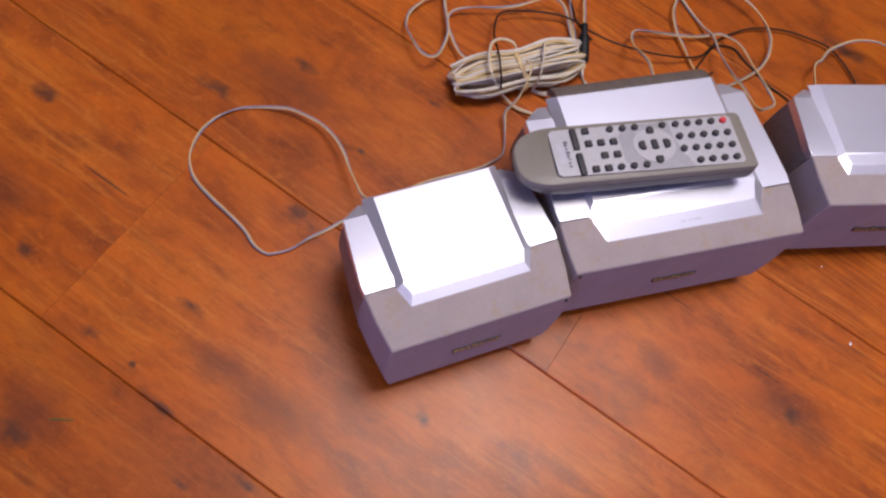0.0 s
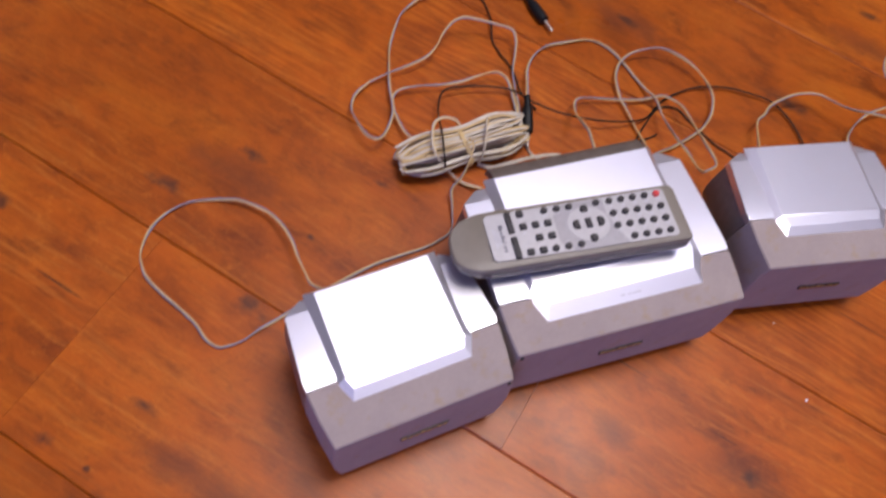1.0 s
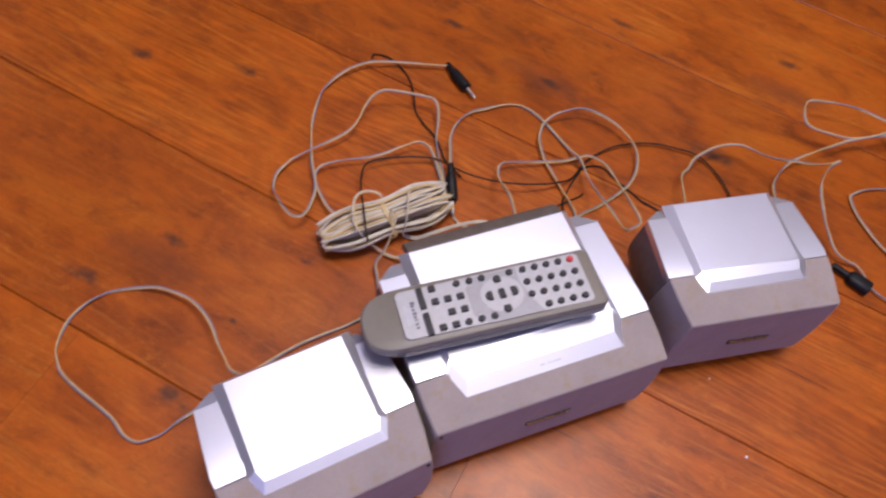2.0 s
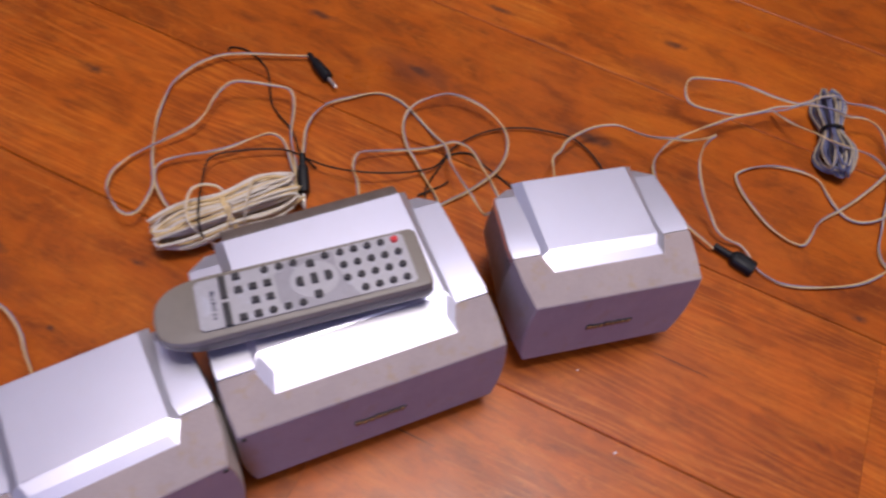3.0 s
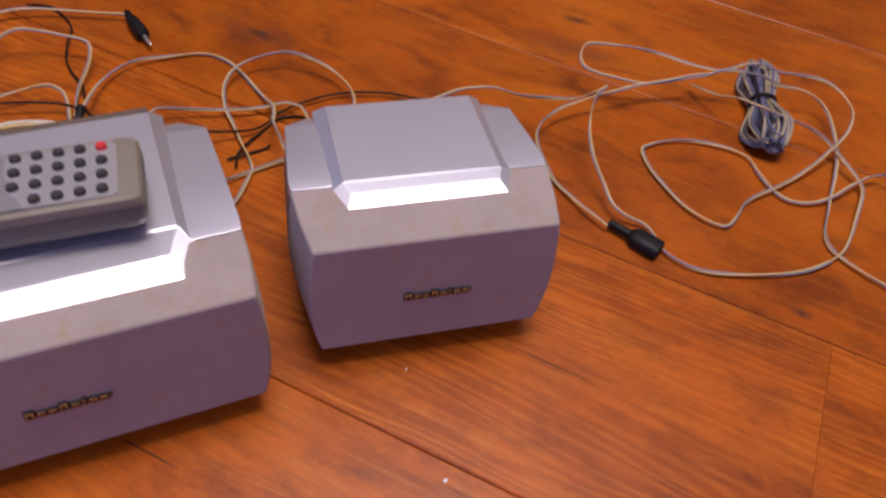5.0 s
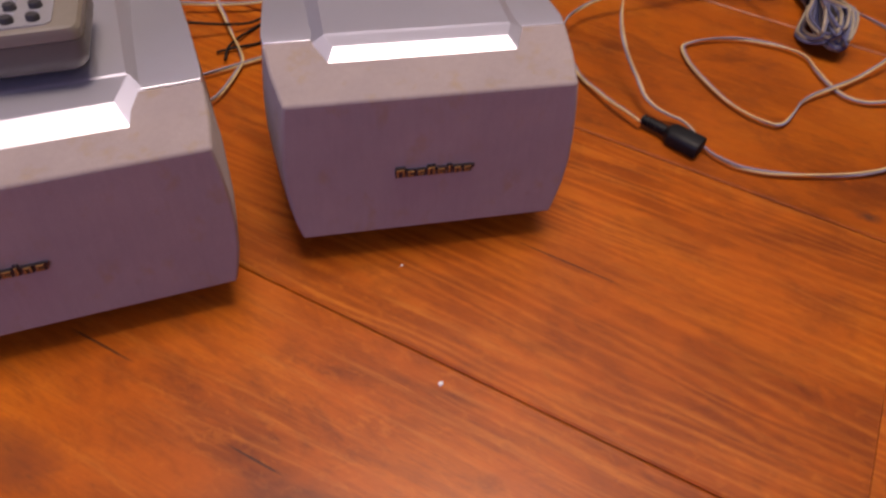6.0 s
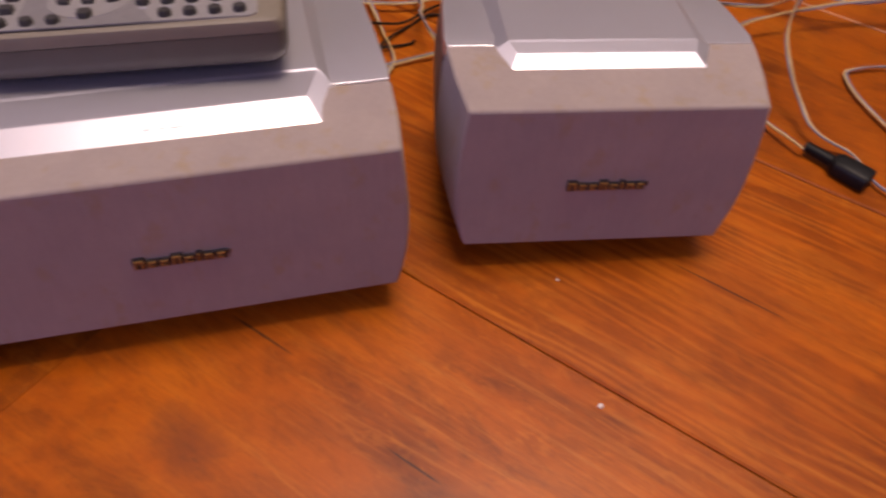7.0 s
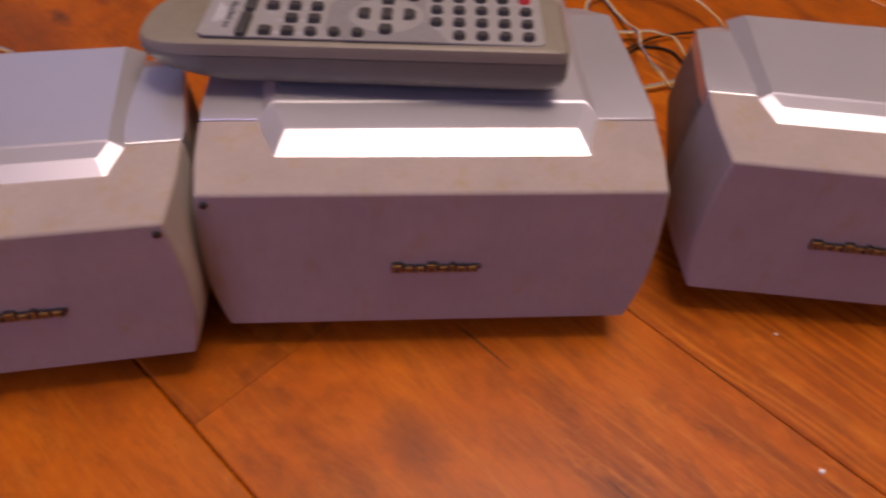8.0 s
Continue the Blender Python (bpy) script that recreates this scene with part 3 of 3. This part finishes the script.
        c = q + (s * math.cos(a) + u * math.sin(a)) * side
        rings.append([c + (s * math.cos(2 * math.pi * k / sides) + u * math.sin(2 * math.pi * k / sides)) * radius for k in range(sides)])
    return skin(bmesh.new(), rings)


WIRE = 0.00066


def lifted(flat, rest, seed, rise=0.0022):
    """Floor points with a gentle rise where the wire does not lie flat."""
    rnd = random.Random(seed)
    out = []
    for q in flat:
        z = q[2] if len(q) > 2 else rest + rise * rnd.random() ** 2
        out.append((q[0], q[1], z))
    return out


def speaker_wire(label, flat, seed, rise=0.0022, tones=None, thick=1.0):
    ob = thing("speaker_wire", label, "cable", None, "loose cables on the floor")
    line = glide(lifted(flat, WIRE + 0.0009, seed, rise))
    tones, r = tones or (CREAM, GREYBLUE), WIRE * thick
    part("strand", sweep(line, r, r, 32.0, 7, seed), tones[0], ob)
    part("strand", sweep(line, r, -r, 32.0, 7, seed), tones[1], ob)
    return ob


def thin_wire(label, flat, seed, rise=0.002):
    line = glide(lifted(flat, 0.0010, seed, rise))
    ob = new("thin_cable", mesh_of("thin_cable", sweep(line, 0.0009, 0, 0, 7), BLACK_WIRE))
    return tagged(ob, label, "cable", "loose cables on the floor")


TWIN = "cream and grey twin speaker wire looping over the floor"
speaker_wire(TWIN, [(0.291, 0.552, 0.006), (0.267, 0.560, 0.006), (0.243, 0.567, 0.007), (0.218, 0.572, 0.008), (0.201, 0.571, 0.008), (0.182, 0.565, 0.007), (0.162, 0.552, 0.005), (0.152, 0.538, 0.004),
                    (0.141, 0.515, 0.004), (0.134, 0.490, 0.006), (0.129, 0.466, 0.008), (0.127, 0.446, 0.010), (0.124, 0.432, 0.011), (0.116, 0.417, 0.013), (0.109, 0.408, 0.015), (0.102, 0.406, 0.016),
                    (0.095, 0.413, 0.015), (0.090, 0.430, 0.013), (0.089, 0.446, 0.009), (0.096, 0.462, 0.007), (0.111, 0.474, 0.006)], 1)
speaker_wire(TWIN, [(0.111, 0.474, 0.006), (0.130, 0.480, 0.007), (0.152, 0.484, 0.010), (0.170, 0.489, 0.013), (0.183, 0.500, 0.014), (0.192, 0.512, 0.015), (0.203, 0.521, 0.018), (0.214, 0.523, 0.021),
                    (0.227, 0.518, 0.022), (0.245, 0.512, 0.019), (0.260, 0.506, 0.016), (0.262, 0.496, 0.013), (0.258, 0.482, 0.009), (0.251, 0.465, 0.006), (0.247, 0.445, 0.005), (0.245, 0.425, 0.004),
                    (0.242, 0.411, 0.004), (0.238, 0.395, 0.014)], 17)
speaker_wire(TWIN, [(0.140, 0.396, 0.014), (0.132, 0.412, 0.008), (0.128, 0.429, 0.008), (0.127, 0.444, 0.008), (0.130, 0.454, 0.008), (0.139, 0.460, 0.008), (0.157, 0.460, 0.009), (0.177, 0.457, 0.010),
                    (0.196, 0.457, 0.011), (0.213, 0.460, 0.012), (0.230, 0.461, 0.013), (0.239, 0.456, 0.011), (0.242, 0.447, 0.008), (0.242, 0.430, 0.005), (0.241, 0.413, 0.004), (0.236, 0.398, 0.018)], 2)
speaker_wire(TWIN, [(0.252, 0.427, 0.014), (0.258, 0.444, 0.012), (0.265, 0.463, 0.008), (0.277, 0.479, 0.006), (0.294, 0.489, 0.005), (0.314, 0.492, 0.003), (0.335, 0.493, 0.002), (0.349, 0.488, 0.002),
                    (0.360, 0.476, 0.002), (0.367, 0.460, 0.002), (0.373, 0.440, 0.002), (0.377, 0.422, 0.005), (0.380, 0.409, 0.009), (0.378, 0.394, 0.012), (0.375, 0.382, 0.016), (0.375, 0.357, 0.021),
                    (0.374, 0.335, 0.030), (0.374, 0.314, 0.035), (0.375, 0.307, 0.039)], 3)
speaker_wire(TWIN, [(0.375, 0.307, 0.039), (0.387, 0.310, 0.038), (0.392, 0.315, 0.037), (0.395, 0.330, 0.032), (0.398, 0.358, 0.023), (0.398, 0.387, 0.018), (0.396, 0.403, 0.010), (0.389, 0.410, 0.008),
                    (0.378, 0.411, 0.006), (0.364, 0.411, 0.006), (0.342, 0.415, 0.006), (0.315, 0.420, 0.008), (0.302, 0.419, 0.012), (0.295, 0.412, 0.014), (0.288, 0.393, 0.024), (0.283, 0.365, 0.044),
                    (0.277, 0.343, 0.054), (0.272, 0.325, 0.066)], 18)
speaker_wire(TWIN, [(0.322, 0.310, 0.004), (0.336, 0.322, 0.004), (0.347, 0.340, 0.003), (0.353, 0.352, 0.003), (0.353, 0.363, 0.004), (0.351, 0.380, 0.004), (0.349, 0.400, 0.005), (0.347, 0.417, 0.006),
                    (0.349, 0.435, 0.007), (0.353, 0.446, 0.008), (0.361, 0.456, 0.010), (0.374, 0.462, 0.012), (0.389, 0.463, 0.014), (0.404, 0.461, 0.015), (0.418, 0.452, 0.014), (0.431, 0.438, 0.012),
                    (0.439, 0.420, 0.010), (0.440, 0.403, 0.009), (0.436, 0.391, 0.008), (0.428, 0.379, 0.008), (0.415, 0.368, 0.007), (0.398, 0.361, 0.005), (0.379, 0.355, 0.004), (0.363, 0.352, 0.003),
                    (0.340, 0.346, 0.003), (0.317, 0.341, 0.003)], 5)
speaker_wire(TWIN, [(0.448, 0.308, 0.012), (0.458, 0.335, 0.014), (0.467, 0.360, 0.016), (0.478, 0.367, 0.016), (0.488, 0.375, 0.017), (0.504, 0.380, 0.018), (0.518, 0.382, 0.019), (0.533, 0.381, 0.019),
                    (0.544, 0.375, 0.021), (0.554, 0.359, 0.025), (0.561, 0.348, 0.030), (0.576, 0.340, 0.032), (0.585, 0.330, 0.038), (0.592, 0.320, 0.050), (0.599, 0.317, 0.056)], 6)
speaker_wire(TWIN, [(0.599, 0.317, 0.056), (0.594, 0.317, 0.052), (0.591, 0.316, 0.043), (0.588, 0.311, 0.034), (0.583, 0.300, 0.030), (0.578, 0.285, 0.027), (0.579, 0.276, 0.020), (0.581, 0.265, 0.013),
                    (0.580, 0.252, 0.010), (0.583, 0.243, 0.008), (0.589, 0.237, 0.006), (0.596, 0.232, 0.004), (0.598, 0.223, 0.004), (0.598, 0.212, 0.003), (0.599, 0.203, 0.003), (0.604, 0.194, 0.003),
                    (0.610, 0.187, 0.003), (0.624, 0.179, 0.003), (0.644, 0.172, 0.003), (0.667, 0.166, 0.003), (0.688, 0.164, 0.003), (0.707, 0.166, 0.003)], 19)
speaker_wire(TWIN, [(0.707, 0.166, 0.003), (0.723, 0.171, 0.003), (0.739, 0.182, 0.004), (0.751, 0.192, 0.005), (0.764, 0.203, 0.006), (0.777, 0.215, 0.006), (0.781, 0.226, 0.007), (0.781, 0.241, 0.009),
                    (0.782, 0.255, 0.010), (0.777, 0.269, 0.014), (0.767, 0.279, 0.018), (0.743, 0.285, 0.028), (0.724, 0.293, 0.034), (0.717, 0.307, 0.032), (0.718, 0.330, 0.018), (0.716, 0.347, 0.012),
                    (0.718, 0.360, 0.006)], 7)
speaker_wire(TWIN, [(0.569, 0.235, 0.006), (0.565, 0.246, 0.006), (0.561, 0.258, 0.005), (0.558, 0.271, 0.004), (0.555, 0.286, 0.003), (0.556, 0.302, 0.003), (0.558, 0.320, 0.004), (0.561, 0.332, 0.007),
                    (0.567, 0.339, 0.011), (0.579, 0.346, 0.012), (0.592, 0.351, 0.013), (0.607, 0.353, 0.014), (0.625, 0.354, 0.016), (0.642, 0.355, 0.017), (0.658, 0.356, 0.018), (0.675, 0.355, 0.019),
                    (0.691, 0.353, 0.021), (0.709, 0.353, 0.022), (0.722, 0.347, 0.026), (0.734, 0.344, 0.030), (0.743, 0.336, 0.032)], 8)
speaker_wire(TWIN, [(0.752, 0.347, 0.030), (0.730, 0.346, 0.028), (0.719, 0.353, 0.027), (0.709, 0.365, 0.025), (0.695, 0.382, 0.024), (0.678, 0.395, 0.024), (0.659, 0.404, 0.024), (0.643, 0.409, 0.024),
                    (0.633, 0.404, 0.024), (0.625, 0.392, 0.024), (0.624, 0.382, 0.023), (0.632, 0.375, 0.021), (0.646, 0.368, 0.019), (0.661, 0.361, 0.017), (0.677, 0.357, 0.016), (0.697, 0.352, 0.020),
                    (0.712, 0.345, 0.026), (0.730, 0.343, 0.030), (0.743, 0.336, 0.032)], 9)
speaker_wire(TWIN, [(0.752, 0.347, 0.030), (0.772, 0.345, 0.028), (0.781, 0.335, 0.026), (0.797, 0.325, 0.027), (0.806, 0.314, 0.029), (0.809, 0.302, 0.030), (0.809, 0.288, 0.029), (0.803, 0.273, 0.028),
                    (0.793, 0.262, 0.024), (0.786, 0.258, 0.018), (0.775, 0.254, 0.014), (0.758, 0.248, 0.009), (0.733, 0.241, 0.005), (0.711, 0.236, 0.005), (0.692, 0.233, 0.004), (0.680, 0.229, 0.003),
                    (0.670, 0.222, 0.003), (0.658, 0.215, 0.003), (0.651, 0.215, 0.003)], 10)
speaker_wire(TWIN, [(0.651, 0.215, 0.003), (0.643, 0.224, 0.003), (0.635, 0.242, 0.003), (0.632, 0.265, 0.003), (0.632, 0.284, 0.003), (0.636, 0.300, 0.003), (0.643, 0.304, 0.003), (0.659, 0.305, 0.003),
                    (0.678, 0.301, 0.003), (0.694, 0.293, 0.003), (0.708, 0.282, 0.003), (0.714, 0.271, 0.003), (0.712, 0.257, 0.003), (0.711, 0.242, 0.003), (0.713, 0.229, 0.003), (0.722, 0.220, 0.003),
                    (0.736, 0.216, 0.004), (0.752, 0.217, 0.005), (0.770, 0.221, 0.007), (0.787, 0.224, 0.008), (0.800, 0.224, 0.008), (0.802, 0.219, 0.011), (0.804, 0.214, 0.007), (0.804, 0.209, 0.004),
                    (0.815, 0.199, 0.004), (0.824, 0.188, 0.003)], 20)
speaker_wire(TWIN, [(0.743, 0.336, 0.032), (0.758, 0.327, 0.030), (0.772, 0.321, 0.024), (0.790, 0.316, 0.021), (0.804, 0.308, 0.015), (0.805, 0.294, 0.012), (0.798, 0.277, 0.010), (0.789, 0.261, 0.008),
                    (0.780, 0.248, 0.006), (0.765, 0.232, 0.005), (0.750, 0.218, 0.004), (0.736, 0.204, 0.004), (0.722, 0.190, 0.003), (0.716, 0.177, 0.003), (0.718, 0.165, 0.003), (0.724, 0.150, 0.003),
                    (0.733, 0.132, 0.003), (0.737, 0.117, 0.003), (0.743, 0.103, 0.003), (0.747, 0.088, 0.003)], 11)
speaker_wire("single loop of cream speaker wire from the satellite loudspeaker", [(0.039, 0.249, 0.030), (0.032, 0.268, 0.026), (0.022, 0.279, 0.022), (0.019, 0.291, 0.020), (0.016, 0.306, 0.018), (0.014, 0.322, 0.016), (0.009, 0.338, 0.014), (0.001, 0.353, 0.010),
                    (-0.009, 0.363, 0.008), (-0.022, 0.372, 0.007), (-0.035, 0.377, 0.004), (-0.049, 0.380), (-0.063, 0.380), (-0.077, 0.376), (-0.089, 0.369), (-0.098, 0.359),
                    (-0.105, 0.344), (-0.106, 0.332), (-0.103, 0.319), (-0.094, 0.304), (-0.082, 0.288), (-0.071, 0.272), (-0.065, 0.258), (-0.057, 0.250),
                    (-0.049, 0.249), (-0.037, 0.251), (-0.023, 0.257), (-0.008, 0.263), (0.012, 0.271), (0.045, 0.284),
                    (0.075, 0.293), (0.096, 0.297), (0.119, 0.300), (0.135, 0.304), (0.149, 0.313), (0.155, 0.334, 0.006), (0.157, 0.346, 0.012), (0.166, 0.351, 0.022), (0.175, 0.361, 0.033), (0.181, 0.373, 0.036), (0.180, 0.383, 0.032)], 12)
speaker_wire("white speaker wire lying behind the centre loudspeaker", [(0.236, 0.396, 0.010), (0.240, 0.382), (0.243, 0.370), (0.252, 0.362), (0.264, 0.350)], 13, 0.004, (PALE, PALE))
speaker_wire("white speaker wire lying behind the centre loudspeaker", [(0.285, 0.348, 0.010), (0.262, 0.358, 0.018), (0.239, 0.361, 0.018), (0.214, 0.361, 0.014), (0.200, 0.364, 0.006), (0.190, 0.372)], 14, 0.004, (PALE, PALE), 1.3)
speaker_wire("loose wire end looping over the tied hank", [(0.180, 0.402, 0.018), (0.175, 0.406, 0.026), (0.164, 0.408, 0.030), (0.154, 0.403, 0.032), (0.148, 0.388, 0.033), (0.147, 0.373, 0.032), (0.153, 0.367, 0.020), (0.163, 0.362, 0.006), (0.172, 0.354, 0.003), (0.186, 0.346)], 15, 0.0022, (CREAM, PALE))
speaker_wire("short wire turn wrapped across the tied hank", [(0.213, 0.417, 0.006), (0.208, 0.410, 0.019), (0.202, 0.399, 0.029), (0.195, 0.381, 0.033), (0.190, 0.369, 0.028), (0.187, 0.366, 0.014)], 16, 0.0022, (CREAM, PALE))
THIN = "thin black cable lying across the wooden floor"
thin_wire(THIN, [(0.219, 0.580, 0.006), (0.223, 0.588), (0.235, 0.581), (0.245, 0.564), (0.249, 0.546), (0.246, 0.524, 0.006), (0.243, 0.506), (0.246, 0.488), (0.252, 0.470), (0.253, 0.453),
                    (0.253, 0.442), (0.262, 0.420)], 21)
thin_wire(THIN, [(0.154, 0.362, 0.024), (0.154, 0.369, 0.032), (0.158, 0.392, 0.030), (0.165, 0.426, 0.014), (0.173, 0.445, 0.013), (0.184, 0.451, 0.012), (0.203, 0.451, 0.010), (0.223, 0.448, 0.009),
                    (0.243, 0.441, 0.008), (0.259, 0.423, 0.010), (0.276, 0.408, 0.012), (0.299, 0.395, 0.014), (0.325, 0.389, 0.011), (0.348, 0.388, 0.007), (0.365, 0.391, 0.004), (0.380, 0.401, 0.004),
                    (0.389, 0.407, 0.004), (0.403, 0.412, 0.004), (0.423, 0.416, 0.004), (0.445, 0.415, 0.004), (0.467, 0.409, 0.004), (0.482, 0.401, 0.004), (0.501, 0.388, 0.004), (0.511, 0.370, 0.003),
                    (0.514, 0.352, 0.003), (0.514, 0.340, 0.003), (0.512, 0.323)], 22)
thin_wire(THIN, [(0.343, 0.356), (0.347, 0.369), (0.357, 0.380), (0.367, 0.389), (0.381, 0.400), (0.393, 0.401), (0.403, 0.396), (0.409, 0.382), (0.417, 0.366), (0.424, 0.351),
                    (0.432, 0.342), (0.440, 0.330)], 23)
thin_wire("short bare end of thin black cable", [(0.339, 0.366), (0.352, 0.368), (0.365, 0.371), (0.370, 0.372)], 24)


def wire_bundle(label, m, length, wide, high, loops, seed, pinch, flare, tones=None, thick=1.0, tie=None):
    """A hank of speaker wire wound to and fro, tied round its waist."""
    ob = thing("wire_bundle", label, "cable bundle", m)
    rnd = random.Random(seed)
    pts, last = [], (0.0, 0.0)
    for i in range(loops):
        a0, a1 = length * rnd.uniform(0.91, 1.0) / 2, length * rnd.uniform(0.91, 1.0) / 2

        def spot(x, lane, s):
            grow = s * (1 + flare * x / length)
            y = wide / 2 * lane[0] * grow
            z = high * (0.5 + 0.46 * lane[1] * min(1.0, grow))
            return (x, y, max(0.003, z))
        one, two = [(rnd.uniform(-1, 1), rnd.uniform(-1, 1)) for _ in range(2)]
        near, far = [tuple((p + q) * 0.42 for p, q in zip(a, b)) for a, b in ((last, one), (one, two))]
        last = two
        for x, lane, s in ((-a0, near, 0.9), (-a0 * 0.6, one, 1.0), (0, one, pinch), (a1 * 0.6, one, 1.0), (a1, far, 0.9), (a1 * 0.6, two, 1.0), (0, two, pinch), (-a0 * 0.6, two, 1.0)):
            pts.append(spot(x, lane, s))
    line = glide(pts, 5)
    tones = tones or (CREAM, GREYBLUE)
    r = WIRE * thick
    part("strand", sweep(line, r, r, 12, 6), tones[0], ob)
    part("strand", sweep(line, r, -r, 12, 6), tones[1], ob)
    rings = []
    for k in range(25):
        a = 2 * math.pi * k / 12
        ry, rz = wide / 2 * pinch + 0.0022, high / 2 * 0.98 * max(pinch, 0.7)
        rings.append(Vector((0.0016 * (k / 12 - 1) + 0.0008 * math.sin(3 * a), ry * math.cos(a), max(0.0015, high / 2 + rz * math.sin(a)))))
    part("tie", sweep(glide(rings, 3), 0.0013, 0, 0, 6), tie or WHITE_TIE, ob, "twisted wire tie")
    return ob


wire_bundle("hank of cream speaker wire tied in the middle beside loudspeaker", Matrix.Translation((0.178, 0.386, 0)) @ pose(0, 0, 0, 0, 0, 7), 0.124, 0.042, 0.027, 20, 3, 0.82, 0.1, (PALE, CREAM), 1.6, CREAM)
wire_bundle("tied hank of grey speaker wire lying on the floor", Matrix.Translation((0.754, 0.315, 0)) @ pose(0, 0, 0, 0, 0, 60), 0.108, 0.031, 0.028, 18, 8, 0.50, -0.3, (NAVY_SHADED, TAN_SHADED), 1.6, BLACK_PLUG)


# ---- plugs ----
def heading(a, b, z):
    return Matrix.Translation((a[0], a[1], z)) @ pose(0, 0, 0, 0, 0, math.degrees(math.atan2(b[1] - a[1], b[0] - a[0])))


def jack_plug(label, a, b, tip, lift=0.0, slope=0.0):
    ob = thing("jack_plug", label, "plug", heading(a, b, 0.0058 + lift) @ pose(0, 0, 0, 0, slope, 0))
    part("sleeve", lathe(((0.0, 0.0026), (0.010, 0.0031), (0.0108, 0.0040), (0.015, 0.0050), (0.030, 0.0056), (0.036, 0.0052), (0.0375, 0.0034))), BLACK_PLUG, ob, "black moulded sleeve")
    for k in range(3):
        part("relief_ring", lathe(((0.001 + 0.0022 * k, 0.0030), (0.002 + 0.0022 * k, 0.0031))), BLACK_PLUG, ob)
    if tip:
        part("contact", lathe(((0.037, 0.00175), (0.046, 0.00175), (0.0463, 0.0013), (0.0475, 0.0013), (0.048, 0.0017), (0.050, 0.0016), (0.0515, 0.0007))), METAL, ob, "nickel-plated contact pin")
    return ob


jack_plug("black jack plug with metal tip lying on the floor", (0.292, 0.555), (0.306, 0.503), True)
jack_plug("black plug lying beside the tied wire hank", (0.252, 0.428), (0.242, 0.387), True, 0.010, 15.0)


def socket_plug(label, a, b):
    ob = thing("cable_socket", label, "plug", heading(a, b, 0.0052))
    bm = bmesh.new()
    rings = []
    for x, w, h in ((0.0, 0.0026, 0.0026), (0.016, 0.0036, 0.0034), (0.0175, 0.0060, 0.0046), (0.020, 0.0086, 0.0060), (0.037, 0.0090, 0.0062), (0.0385, 0.0084, 0.0058), (0.039, 0.0070, 0.005)):
        w, h = w * 0.82, h * 0.85
        rings.append([(x, w * math.copysign(abs(math.cos(t)) ** 0.6, math.cos(t)), h * math.copysign(abs(math.sin(t)) ** 0.6, math.sin(t))) for t in [2 * math.pi * i / 20 for i in range(20)]])
    skin(bm, rings)
    part("housing", bm, BLACK_PLUG, ob, "moulded black plastic")
    for k in range(6):
        part("relief_ring", lathe(((0.001 + 0.0026 * k, 0.0033), (0.0022 + 0.0026 * k, 0.0034))), BLACK_PLUG, ob)
    return ob


socket_plug("black moulded cable socket at the end of speaker wire", (0.572, 0.238), (0.595, 0.202))


# ---- crumbs ----
def crumb(x, y, size, turn, label):
    bm = bmesh.new()
    skin(bm, [[(size * s * a, size * s * 0.8 * b, z * size) for a, b in ((-1, -0.7), (0.3, -1), (1, 0.1), (0.2, 0.9), (-0.8, 0.6))] for z, s in ((0.0, 0.8), (0.5, 1.0), (0.9, 0.6))])
    ob = new("crumb", mesh_of("crumb", bm, CRUMB))
    ob.matrix_world = pose(x, y, 0.0, 0, 0, turn)
    return tagged(ob, label, "crumb", "white crumbs on the floor")


crumb(0.402, 0.102, 0.0014, 30, "white paper crumb lying on the wooden floor")
crumb(0.404, 0.171, 0.0008, 10, "tiny white crumb near the satellite loudspeaker")


# ---- thread ----
line = glide([(-0.214, 0.150, 0.0005), (-0.209, 0.1496, 0.0009), (-0.203, 0.1480, 0.0008), (-0.198, 0.147, 0.0005)])
thread = new("thread", mesh_of("thread", sweep(line, 0.0004, 0, 0, 6), THREAD))
tagged(thread, "short green thread lying on the wooden floor", "thread")


# ---- floor boards ----
BOARD, LONG = 0.1845, 1.285
bm = bmesh.new()
hw, hl, g, c = BOARD / 2 - 0.00033, LONG / 2 - 0.00004, 0.0, 0.0011
skin(bm, [[(-hl, -hw, -0.008), (hl, -hw, -0.008), (hl, hw, -0.008), (-hl, hw, -0.008)], [(-hl, -hw, -0.0008), (hl, -hw, -0.0008), (hl, hw, -0.0008), (-hl, hw, -0.0008)],
          [(-hl + 0.0001, -hw + c, 0), (hl - 0.0001, -hw + c, 0), (hl - 0.0001, hw - c, 0), (-hl + 0.0001, hw - c, 0)]])
board_mesh = mesh_of("board", bm, WOOD, 10)
ENDS = {-1: 0.6, 0: -0.313, 1: 0.009, 2: 0.385, 3: -0.45, 4: 0.75}
for row in range(-8, 14):
    end = ENDS.get(row, (row * 0.437) % LONG)
    k = math.floor((U0 - 0.1 - end) / LONG)
    while end + k * LONG < U1 + 0.1:
        a, b = max(U0, end + k * LONG), min(U1, end + (k + 1) * LONG)
        if b - a > 0.01:
            ob = new("board", board_mesh)
            ob.parent = floor
            ob.matrix_local = Matrix.Translation(((a + b) / 2, (row + 0.5) * BOARD, 0)) @ Matrix.Diagonal(((b - a) / LONG, 1, 1, 1))
        k += 1
